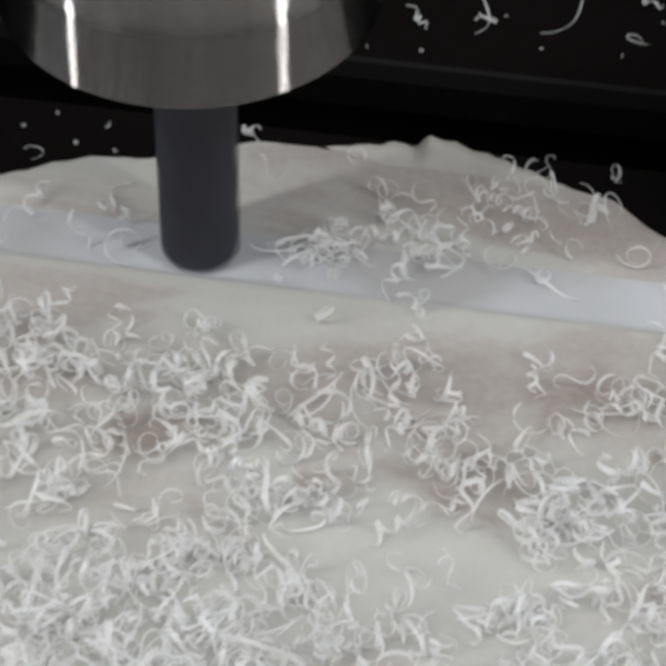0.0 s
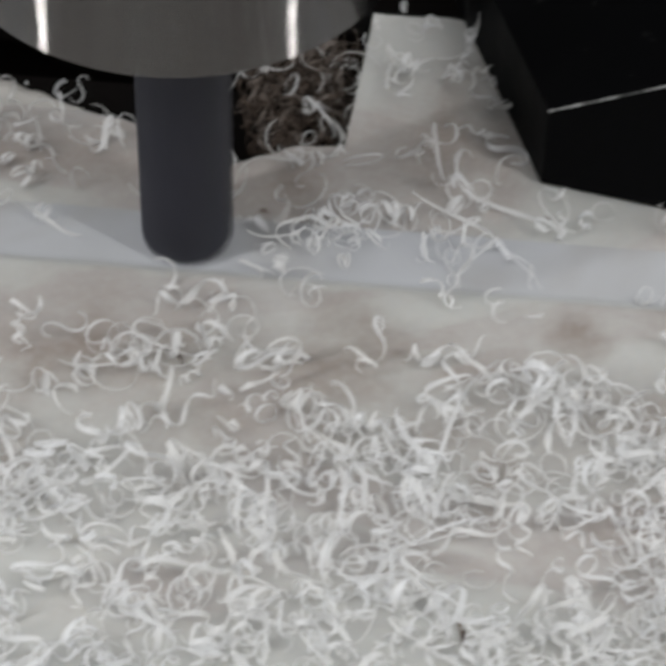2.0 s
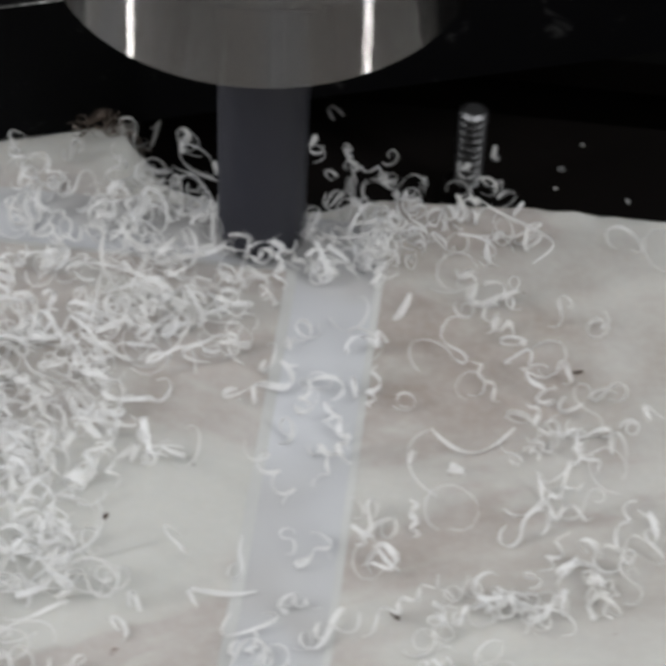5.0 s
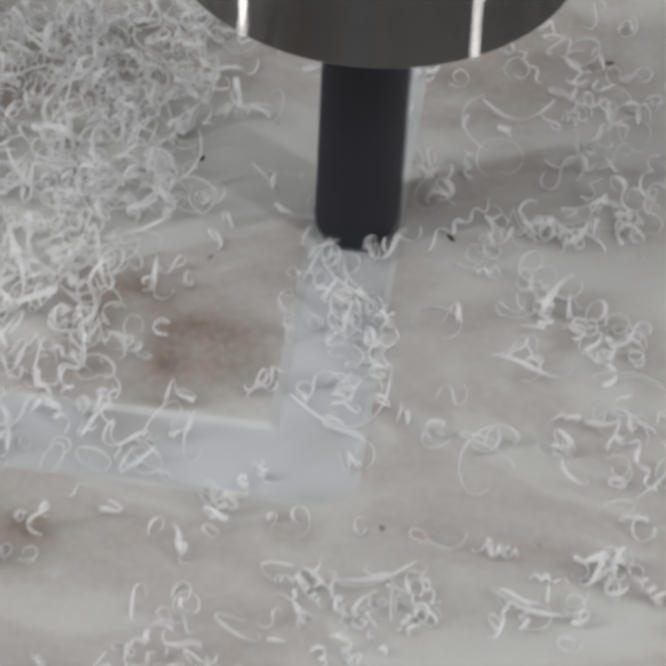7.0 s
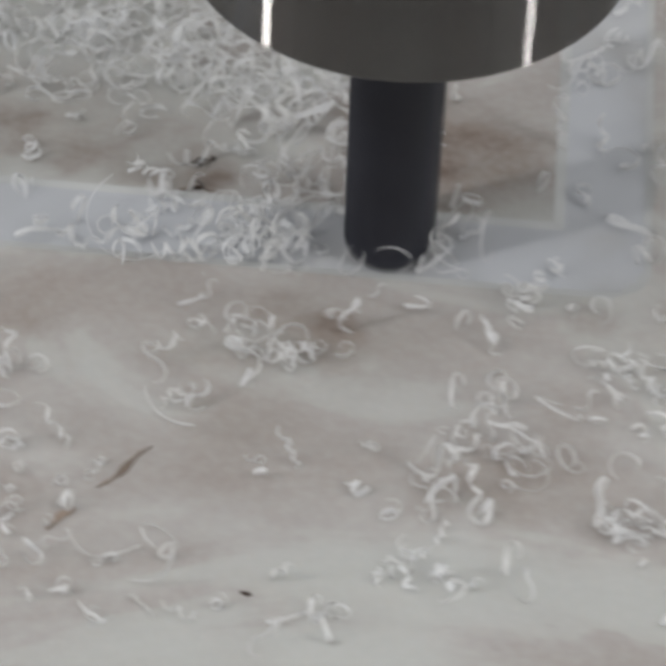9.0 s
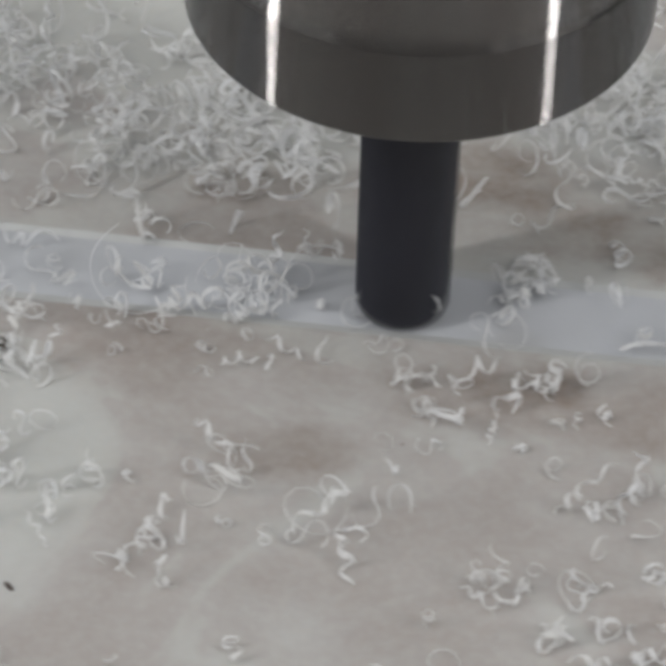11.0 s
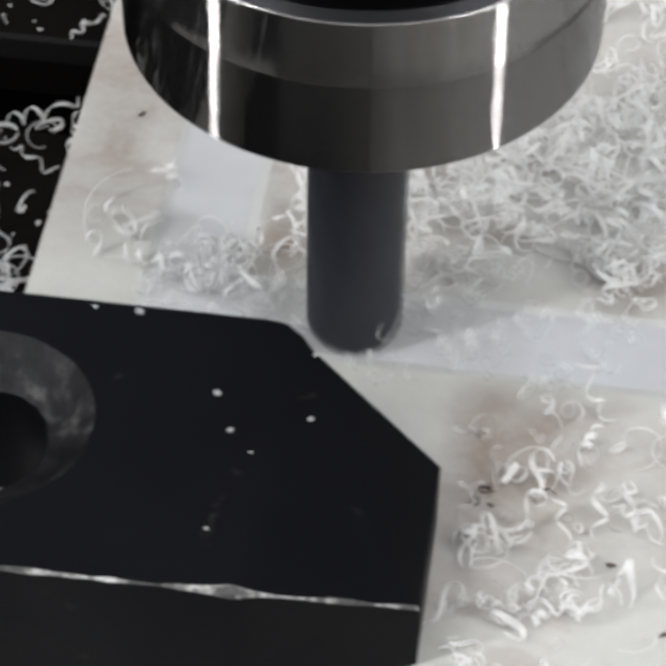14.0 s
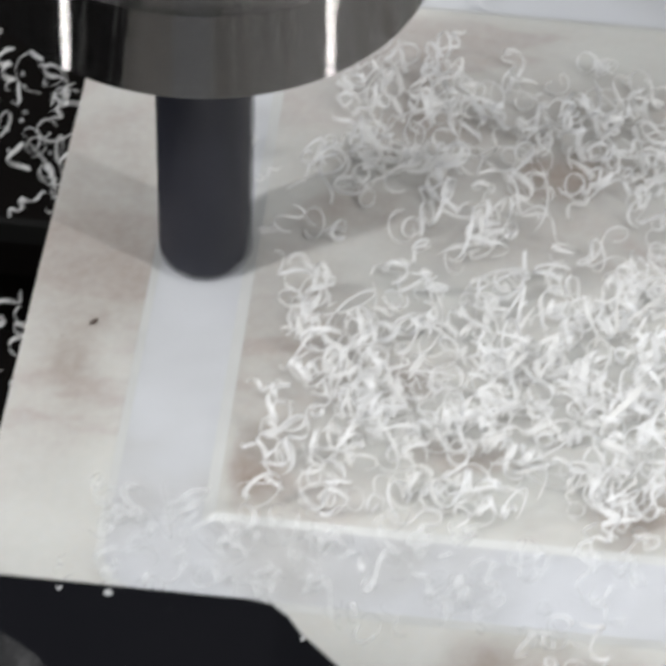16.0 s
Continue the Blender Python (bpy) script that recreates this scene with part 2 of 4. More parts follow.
def turned_steel(name, base, rough, spread=1.7):
    """Lathe-turned metal: its fine grooves run round the z axis and tilt the surface up and down."""
    m, nt, p = mat(name)
    v = coords(nt, (1, 1, 6))
    f = noise_at(nt, v, 14, 2, 0.5)
    nt.links.new(ramp(nt, f, [(0.3, tuple(b * 0.93 for b in base)), (0.7, base)]), p.inputs["Base Color"])
    p.inputs["Metallic"].default_value = 1.0
    p.inputs["Roughness"].default_value = rough
    tc = nt.nodes.new("ShaderNodeTexCoord")
    sep = nt.nodes.new("ShaderNodeSeparateXYZ")
    nt.links.new(tc.outputs["Object"], sep.inputs[0])
    fine = nt.nodes.new("ShaderNodeMath")
    fine.operation, fine.inputs[1].default_value = "MULTIPLY", 3.0e6
    nt.links.new(sep.outputs["Z"], fine.inputs[0])
    groove = nt.nodes.new("ShaderNodeTexWhiteNoise")
    groove.noise_dimensions = "1D"
    nt.links.new(fine.outputs[0], groove.inputs["W"])
    tilt = nt.nodes.new("ShaderNodeMapRange")
    tilt.inputs["To Min"].default_value, tilt.inputs["To Max"].default_value = -spread / 2, spread / 2
    nt.links.new(groove.outputs["Value"], tilt.inputs["Value"])
    lift = nt.nodes.new("ShaderNodeCombineXYZ")
    nt.links.new(tilt.outputs["Result"], lift.inputs["Z"])
    g = nt.nodes.new("ShaderNodeNewGeometry")
    add = nt.nodes.new("ShaderNodeVectorMath")
    nt.links.new(g.outputs["Normal"], add.inputs[0])
    nt.links.new(lift.outputs[0], add.inputs[1])
    unit = nt.nodes.new("ShaderNodeVectorMath")
    unit.operation = "NORMALIZE"
    nt.links.new(add.outputs[0], unit.inputs[0])
    nt.links.new(unit.outputs[0], p.inputs["Normal"])
    return m


def plain(name, base, rough, metal=0.0, grain=300, depth=0.0002, vary=0.25):
    m, nt, p = mat(name)
    v = coords(nt)
    a = noise_at(nt, v, grain * 0.12, 4)
    f = noise_at(nt, v, grain, 3)
    lo = tuple(b * (1 - vary) for b in base)
    hi = tuple(min(1, b * (1 + vary)) for b in base)
    nt.links.new(ramp(nt, a, [(0.3, lo), (0.7, hi)]), p.inputs["Base Color"])
    p.inputs["Roughness"].default_value = rough
    p.inputs["Metallic"].default_value = metal
    nt.links.new(bump(nt, f, 0.2, depth), p.inputs["Normal"])
    return m


EDGE = plain("frosted_groove_edge", (0.40, 0.404, 0.397), 0.45, 0, 700, 0.0001, 0.08)
PLATE, GROOVE, SHAVING = plate_material(), groove_material(), shaving_material()
FLUFF = shaving_material("fine_plastic_fluff", 0.80, 0.66)
for n in FLUFF.node_tree.nodes:
    if n.type == "VALTORGB":
        for e in n.color_ramp.elements:
            e.color = (0.975, 0.978, 0.98, 1)
OXIDE, WORN = oxide_material(), worn_material()
HOLDER = turned_steel("turned_steel", (0.205, 0.199, 0.194), 0.06)
BRIGHT = turned_steel("turned_steel_bright", (0.33, 0.32, 0.312), 0.06)
GROOVED = turned_steel("ground_steel_dark", (0.03, 0.03, 0.033), 0.3)
CARBIDE = plain("coated_carbide", (0.019, 0.020, 0.030), 0.42, 0.3, 500, 0.00005)
IRON = oxide_material("table_iron", (0.0034, 0.0029, 0.0027), 0.010, 0.02)
IRON_LIP = oxide_material("bare_iron", (0.008, 0.008, 0.0078), 0.03, 0.03)
BROWN = plain("burnt_residue", (0.20, 0.155, 0.125), 0.8, 0, 900, 0.0004, 0.5)
DARK = plain("dark_swarf", (0.05, 0.032, 0.024), 0.7, 0, 900, 0.0002, 0.4)
WALL = plain("painted_sheet_steel", (0.10, 0.102, 0.105), 0.5, 0, 8, 0.0005, 0.06)
FLOOR = plain("workshop_concrete", (0.10, 0.098, 0.095), 0.8, 0, 12, 0.001, 0.2)


# ---------------------------------------------------------------- mesh helpers
def link_mesh(name, bm, mats, parent=None, label="", smooth=False):
    me = bpy.data.meshes.new(name)
    bm.to_mesh(me)
    bm.free()
    for m in mats if isinstance(mats, (list, tuple)) else [mats]:
        me.materials.append(m)
    if smooth:
        me.polygons.foreach_set("use_smooth", [True] * len(me.polygons))
    ob = new(name, me)
    ob.parent = parent
    if label:
        tagged(ob, label)
    return ob


def part(name, bm, material, parent, label="", smooth=False):
    return link_mesh(name, bm, material, parent, label, smooth)


def box_bm(x0, x1, y0, y1, z0, z1):
    bm = bmesh.new()
    bmesh.ops.create_cube(bm, size=1, matrix=Matrix.LocRotScale(((x0 + x1) / 2, (y0 + y1) / 2, (z0 + z1) / 2), None, (x1 - x0, y1 - y0, z1 - z0)))
    return bm


def lathe(profile, n=96, cap_first=True, cap_last=True):
    bm = bmesh.new()
    rings = [[bm.verts.new((r * math.cos(a), r * math.sin(a), z)) for a in (2 * math.pi * k / n for k in range(n))] for r, z in profile]
    for a, b in zip(rings, rings[1:]):
        for k in range(n):
            bm.faces.new((a[k], a[(k + 1) % n], b[(k + 1) % n], b[k]))
    if cap_first:
        bm.faces.new(rings[0][::-1])
    if cap_last:
        bm.faces.new(rings[-1])
    bmesh.ops.recalc_face_normals(bm, faces=bm.faces)
    return bm


def empty(name, m=None):
    ob = new(name)
    ob.empty_display_size = 0.01
    if m is not None:
        ob.matrix_world = m
    return ob


def split_parts(bm, pieces, parent, angle=40):
    """One part for each material index of the bmesh: pieces are (name, material, label)."""
    obs = []
    for k, (name, material, label) in enumerate(pieces):
        some = bm.copy()
        bmesh.ops.delete(some, geom=[f for f in some.faces if f.material_index != k], context="FACES")
        for f in some.faces:
            f.material_index = 0
        ob = part(name, some, material, parent, label, True)
        ob.data.set_sharp_from_angle(angle=radians(angle))
        obs.append(ob)
    bm.free()
    return obs


# ---------------------------------------------------------------- room and machine bed
def room():
    for name, b, material in (
        ("wall_back", (-2.2, 2.2, 1.5, 1.6, -0.95, 2.6), WALL), ("wall_front", (-2.2, 2.2, -2.3, -2.2, -0.95, 2.6), WALL),
        ("wall_left", (-2.3, -2.2, -2.3, 1.6, -0.95, 2.6), WALL), ("wall_right", (2.2, 2.3, -2.3, 1.6, -0.95, 2.6), WALL),
        ("ceiling", (-2.3, 2.3, -2.3, 1.6, 2.6, 2.7), WALL), ("floor", (-2.3, 2.3, -2.3, 1.6, -1.05, -0.95), FLOOR)):
        tagged(link_mesh(name, box_bm(*b), material), "plain painted workshop shell round the machine", "wall", kind="structure")


BED_Z = -12 * MM


def machine_bed():
    """Cast iron table with T-slots along x."""
    bm = bmesh.new()
    slots = [-220, -132, -44, 45, 133, 221]
    w, lip, deep = 16.0, 9.0, 26.0
    ys = -330.0
    x0, x1 = -330 * MM, 520 * MM

    def quad(pts, mi=0):
        f = bm.faces.new([bm.verts.new((x * 1, y * MM, z)) for x, y, z in pts])
        f.material_index = mi

    def strip(ya, za, yb, zb, mi=0):
        quad([(x0, ya, za), (x1, ya, za), (x1, yb, zb), (x0, yb, zb)], mi)
    for s in slots:
        a, b = s - w / 2, s + w / 2
        strip(ys, BED_Z, a - 0.6, BED_Z)
        strip(a - 0.6, BED_Z, a, BED_Z - 0.6 * MM, 1)
        strip(a, BED_Z - 0.6 * MM, a, BED_Z - lip * MM)
        strip(a, BED_Z - lip * MM, a - 6, BED_Z - lip * MM)
        strip(a - 6, BED_Z - lip * MM, a - 6, BED_Z - deep * MM)
        strip(a - 6, BED_Z - deep * MM, b + 6, BED_Z - deep * MM)
        strip(b + 6, BED_Z - deep * MM, b + 6, BED_Z - lip * MM)
        strip(b + 6, BED_Z - lip * MM, b, BED_Z - lip * MM)
        strip(b, BED_Z - lip * MM, b, BED_Z - 3.6 * MM)
        strip(b, BED_Z - 3.6 * MM, b, BED_Z - 0.5 * MM, 1)
        strip(b, BED_Z - 0.5 * MM, b + 0.5, BED_Z, 1)
        ys = b + 0.5
    strip(ys, BED_Z, 330, BED_Z)
    bmesh.ops.remove_doubles(bm, verts=bm.verts, dist=1e-6)
    return tagged(link_mesh("machine_table", bm, [IRON, IRON_LIP]), "black cast iron milling table with long T-slots", "machine table", kind="structure")


room()
machine_bed()
tagged(link_mesh("machine_base", box_bm(-0.33, 0.52, -0.33, 0.33, -0.95, -0.06), IRON), "dark painted base under the milling table", "machine base", kind="structure")

# ---------------------------------------------------------------- the plate with its milled groove
PW, PH, TOOL_R, DEPTH = 195.4, 87.45, 5.0, 0.4
BACK = [(-17, 91.5), (-4, 93), (9.6, 96.2), (19.5, 101.7), (27.7, 102.7), (40.7, 108.2), (50.7, 108.7), (58, 108.7), (68.5, 109), (80.5, 106.6), (87.4, 105.4),
        (90, 103), (92.9, 100), (97.3, 98.3), (100.3, 99.7), (106.5, 103.2), (112.3, 103.4), (113.2, 127), (134.3, 127), (166, 126), (167.5, 103.5),
        (170.5, 98.5), (174.3, 93.7), (178, 91.9), (182.8, 91.2), (192.4, 91.6), (196, 93.4), (199.6, 95), (207.8, 95.3), (216.5, 96.2), (230.4, 96), (262, 95.5)]


def back_edge(x):
    xs, ys = [a for a, _ in BACK], [b for _, b in BACK]
    return float(np.interp(x, xs, ys))


def groove_side(x, y):
    """Distance in mm from the groove's centre line, less the cutter's radius."""
    dx, dy = max(-x, x - PW), max(-y, y - PH)
    if dx <= 0 and dy <= 0:
        d = min(-dx, -dy)
    else:
        d = math.hypot(max(dx, 0), max(dy, 0))
    return d - TOOL_R


# wide faint brown clouds, then the darker spots in them: x, y, half width, half depth in mm, strength
STAINS_WIDE = [
    (60, 65, 40, 8, 0.32), (112, 66, 34, 9, 0.40), (150, 62, 20, 9, 0.34), (80, 98, 34, 4, 0.26), (215, 76, 26, 18, 0.42), (222, 44, 20, 8, 0.34), (178, 14, 14, 9, 0.4), (125, 15, 26, 8, 0.42),
    (48, -20, 18, 9, 0.34), (-12, 36, 7, 26, 0.42), (120, -12, 22, 5, 0.3), (165, -16, 14, 7, 0.3), (30, 50, 16, 10, 0.3), (11, 26, 8, 18, 0.34), (90, 8, 20, 8, 0.28), (125, 108, 10, 14, 0.4)]
STAINS_BACK = [
    (22, 62, 6, 4, 0.5), (92, 70, 10, 5, 0.6), (41, 57, 5, 4, 0.5), (76, 56, 11, 6, 0.5), (43, 95, 6.4, 1.7, 0.6), (59, 96, 6.4, 1.9, 0.6), (84, 68, 5, 4, 0.7),
    (114, 72, 7, 6.5, 0.7), (60, 53, 4, 3, 0.5), (78, 95, 5.4, 1.6, 0.6), (125, 107, 5.2, 11, 0.7), (139, 76, 2.6, 3.6, 0.6), (131, 58, 4, 4, 0.6), (106, 95, 5.3, 2.7, 0.6)]
STAINS_RIGHT = [
    (142, 67, 7, 4, 0.6), (157, 65, 5, 4, 0.6), (151, 54, 5, 4.4, 0.6), (154, 96, 9.6, 2, 0.6), (169, 67, 5.4, 4, 0.5), (180, 62, 5.4, 4, 0.35), (205, 73, 3.7, 10.8, 0.6),
    (204, 85, 4.3, 4.5, 0.6), (136, 95, 5.8, 2.7, 0.6), (181, 14.5, 8, 7.5, 0.85), (217, 51, 4.5, 2.6, 0.5), (213, 77, 16, 5, 0.55), (224, 27, 7.6, 3, 0.5),
    (172, 20, 7, 5, 0.75), (221, 24, 4, 2.2, 0.5), (177, 8, 6.7, 2.8, 0.6), (230, 20, 3.7, 3.8, 0.4)]
STAINS_FRONT = [
    (167, -15, 5.5, 4.6, 0.75), (195, -9, 2.8, 2.6, 0.45), (209, -13, 14, 8, 0.3), (185, -34, 6, 3.6, 0.5), (159, -25, 6, 5.5, 0.4), (186, -33, 7.5, 4.3, 0.5), (123, -10, 7, 3.5, 0.75),
    (135, -16, 3.4, 2.8, 0.5), (157, -18, 9, 3.4, 0.45), (101, -22, 6, 3, 0.55), (35, -15, 6, 8, 0.8), (57, -17.5, 5.4, 1.8, 0.8), (90, -7, 10.6, 4.6, 0.4), (82, -13, 8.3, 3.3, 0.3),
    (50, -46, 3.4, 2.8, 0.5), (162, -12, 4.7, 3.4, 0.6), (38, -24, 5, 4, 0.5)]
STAINS_LEFT = [
    (151, 9.5, 3.8, 3.5, 0.95), (118, 20, 8.5, 5.5, 0.9), (129, 15, 3.5, 4, 0.9), (132, 10, 11, 2.9, 0.8), (146, 7, 5.8, 1.9, 0.7), (106, 15, 7.5, 3.4, 0.8), (46, 10, 3.6, 3.8, 0.8),
    (29, 15, 5.4, 2.6, 0.6), (91, 15, 6.3, 3.2, 0.6), (-11, 23, 3.3, 6.7, 0.6), (9, 12, 3.6, 6, 0.7), (38, 0, 2.6, 2.9, 0.4), (48, 11, 5.3, 3.1, 0.5), (-10, 28, 1.9, 2, 0.8),
    (14, 48, 5, 4, 0.6), (37, 56, 4.7, 4, 0.9), (22, 66, 2.9, 4.2, 0.6), (23, 24, 2.1, 3.4, 0.6), (-12, 49, 3.2, 3.9, 0.4)]


def stain_at(x, y):
    """Strength of the brown soaking at a spot of the plate, in mm."""
    s = 0.0
    wx = 3.0 * noise.noise((x / 9, y / 9, 21)) + 1.2 * noise.noise((x / 3, y / 3, 5))
    wy = 2.0 * noise.noise((x / 7, y / 7, 33)) + 0.9 * noise.noise((x / 3, y / 3, 8))
    for cx, cy, rx, ry, deep in STAINS_WIDE + STAINS_BACK + STAINS_RIGHT + STAINS_FRONT + STAINS_LEFT:
        q = math.hypot((x + wx - cx) / rx, (y + wy - cy) / ry)
        s = max(s, deep * min(1.0, max(0.0, 1.5 * (1.35 - q))))
    return 1.05 * s * (0.8 + 0.6 * noise.noise((x / 5, y / 4, 51)))


def plate():
    """Top as a fine sheet with the rectangular groove cut in, ragged back edge, thick sides."""
    xl, xr, yn = -17.0, 262.0, -78.0
    thick = 12.0

    def lines(lo, hi, cuts, step):
        v, x = [], lo
        while x < hi - 1e-6:
            v.append(x)
            near = min(abs(x - c) for c in cuts)
            x += 0.4 if 3.6 < near < 6.4 else 0.8 if near < 8 else step
        return v + [hi]
    xs, ys = lines(xl, xr, (0.0, PW), 1.5), lines(yn, 91.2, (0.0, PH), 1.5)
    bm = bmesh.new()
    grid = {}

    def top_z(x, y):
        dents = 0.16 * noise.noise((x * 0.06, y * 0.11, 3.1)) + 0.012 * noise.noise((x * 0.4, y * 0.5, 9.0))
        g = groove_side(x, y)
        k = min(1.0, max(0.0, (0.45 - g) / 1.1))
        return dents * (1 - k) - DEPTH * k + 0.03 * noise.noise((x * 0.5, y * 0.5, 2)) * k
    for i, x in enumerate(xs):
        for j, y in enumerate(ys):
            grid[i, j] = bm.verts.new((x * MM, y * MM, top_z(x, y) * MM))
    nx, ny = len(xs), len(ys)
    for i in range(nx - 1):
        for j in range(ny - 1):
            f = bm.faces.new((grid[i, j], grid[i + 1, j], grid[i + 1, j + 1], grid[i, j + 1]))
            cx, cy = (xs[i] + xs[i + 1]) / 2, (ys[j] + ys[j + 1]) / 2
            g = groove_side(cx, cy)
            f.material_index = 1 if g < -0.55 else 2 if g < 0.45 else 0
    # strip from the sheet's far row to the torn edge, then a rolled lip
    last = [grid[i, ny - 1] for i in range(nx)]
    far_rows = []
    for k, (s, dz) in enumerate(((0.45, 0.0), (0.9, 0.15), (1.0, -0.25), (1.0, -thick))):
        row = []
        for i, x in enumerate(xs):
            y1 = back_edge(x) + 0.5 * noise.noise((x * 0.35, 4.0, 0)) + 0.3 * noise.noise((x * 1.3, 1.0, 0))
            y0 = ys[-1]
            z = dz + (0.25 * noise.noise((x * 0.3, k * 2.0, 7)) if k < 3 else 0)
            row.append(bm.verts.new((x * MM, (y0 + (y1 - y0) * s) * MM, z * MM)))
        far_rows.append(row)
    prev = last
    for row in far_rows:
        for i in range(nx - 1):
            bm.faces.new((prev[i], prev[i + 1], row[i + 1], row[i]))
        prev = row
    # near side and ends
    def wall(top_verts):
        low = [bm.verts.new((v.co.x, v.co.y, -thick * MM)) for v in top_verts]
        for k in range(len(low) - 1):
            bm.faces.new((top_verts[k], low[k], low[k + 1], top_verts[k + 1]))
    wall([grid[i, 0] for i in range(nx)])
    wall([grid[0, j] for j in range(ny)][::-1])
    wall([grid[nx - 1, j] for j in range(ny)])
    thing = empty("plastic_plate")
    slab = split_parts(bm, [("slab", PLATE, ""), ("groove", GROOVE, "clean bluish white milled groove floor"), ("groove_edge", EDGE, "frosted pale groove edge")], thing)[0]
    soak = slab.data.attributes.new("stain", "FLOAT", "POINT")
    soak.data.foreach_set("value", [stain_at(v.co.x / MM, v.co.y / MM) for v in slab.data.vertices])
    return tagged(thing, "cream cast plastic plate with brown stains and milled groove", "workpiece")


PLATE_THING = plate()


# ---------------------------------------------------------------- clamps
def oblong(x0, x1, yc, r, n=14):
    pts = []
    for k in range(n + 1):
        a = -math.pi / 2 + math.pi * k / n
        pts.append((x1 - r + r * math.cos(a), yc + r * math.sin(a)))
    for k in range(n + 1):
        a = math.pi / 2 + math.pi * k / n
        pts.append((x0 + r + r * math.cos(a), yc + r * math.sin(a)))
    return pts


def scuffed_material():
    m, nt, p = mat("worn_hole_rim")
    v = coords(nt)
    f = noise_at(nt, v, 210, 6, 0.75, 0.8)
    nt.links.new(ramp(nt, f, [(0.4, (0.004, 0.004, 0.0045)), (0.55, (0.011, 0.011, 0.012)), (0.68, (0.05, 0.05, 0.05)), (0.8, (0.16, 0.16, 0.16))]), p.inputs["Base Color"])
    p.inputs["Roughness"].default_value = 0.55
    p.inputs["Specular IOR Level"].default_value = 0.12
    nt.links.new(bump(nt, f, 0.6, 0.0006), p.inputs["Normal"])
    return m


HOLE_RIM = scuffed_material()
# Black oxide again, bluer and glossier: the near clamp's brighter light painted in.
NEAR_OXIDE = oxide_material("near_black_oxide", (0.0033, 0.0034, 0.0047), 0.09, 0.065)


def slotted_clamp():
    """Strap clamp lying on the plate: a flat body with a countersunk slot, and a nose that tapers and slopes down to its tip."""
    high, low, base, knee, tip = 17.6, 8.6, 0.15, 13.2, 28.9
    rng = random.Random(3)

    def top_at(x):
        return high if x <= knee else high - (high - low) * (x - knee) / (tip - knee)
    far = [(tip, -41.6), (tip, -24.8), (16.0, -18.7), (14.8, -17.6), (knee, -17.05), (11.4, -16.8), (-92, -17.1), (-92, -50.8)]
    front = [(-92 + (knee + 92) * k / 70, -50.8 + 1.8 * k / 70) for k in range(1, 71)]
    nose = [(knee + (tip - knee) * k / 8, -49.0 + 7.4 * k / 8) for k in range(1, 8)]
    plan = far + front + nose
    n = len(plan)
    edge = [0.3 if k < 8 else 0.12 + 0.3 * rng.random() ** 2 for k in range(n)]
    k_far, k_front = 4, 8 + 69
    for k, w in ((-1, 0.6), (0, 0.9), (1, 0.35)):
        edge[k_front + k] = w
    bm = bmesh.new()
    foot, mid, head = [], [], []
    for k in range(n):
        a, b, c = Vector(plan[k - 1]), Vector(plan[k]), Vector(plan[(k + 1) % n])
        d1, d2 = (b - a).normalized(), (c - b).normalized()
        m = Vector((-d1.y - d2.y, d1.x + d2.x))
        q = b + m / max(0.5, m.length_squared) * 2 * edge[k]
        foot.append(bm.verts.new((b.x * MM, b.y * MM, base * MM)))
        mid.append(bm.verts.new((b.x * MM, b.y * MM, (top_at(b.x) - edge[k]) * MM)))
        head.append(bm.verts.new((q.x * MM, q.y * MM, top_at(q.x) * MM)))
    for k in range(n):
        j = (k + 1) % n
        bm.faces.new((foot[k], foot[j], mid[j], mid[k]))
        bm.faces.new((mid[k], mid[j], head[j], head[k])).material_index = 1 if k >= 7 else 0
    rings = []
    for r, z in ((10.5, high), (9.9, high - 0.3), (8.2, high - 2.0), (6.1, high - 3.4), (5.9, base)):
        rings.append([bm.verts.new(((x + 0.16 * rng.uniform(-1, 1)) * MM, (y + 0.12 * rng.uniform(-1, 1)) * MM, z * MM)) for x, y in oblong(-63 - r, -12.6 + r, -32.8, r, 22)])
    for i, (a, b) in enumerate(zip(rings, rings[1:])):
        for k in range(len(a)):
            j = (k + 1) % len(a)
            if a[k].co != a[j].co:
                bm.faces.new((a[k], a[j], b[j], b[k])).material_index = 2 if i < 3 else 0
    crease = bm.edges.new((head[k_far], head[k_front]))
    body = [bm.edges.get((head[k], head[k + 1])) for k in range(k_far, k_front)] + [crease]
    body += [bm.edges.get((rings[0][k], rings[0][(k + 1) % len(rings[0])])) for k in range(len(rings[0]))]
    bmesh.ops.triangle_fill(bm, use_beauty=True, edges=body)
    bm.faces.new([head[k % n] for k in range(k_front, n + k_far + 1)])
    bmesh.ops.recalc_face_normals(bm, faces=bm.faces)
    thing = empty("strap_clamp")
    split_parts(bm, [("strap", NEAR_OXIDE, ""), ("worn_edge", WORN, "chipped bright bare metal edge"), ("slot_rim", HOLE_RIM, "scuffed grey countersunk rim")], thing, 30)
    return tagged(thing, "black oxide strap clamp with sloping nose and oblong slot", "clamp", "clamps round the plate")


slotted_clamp()


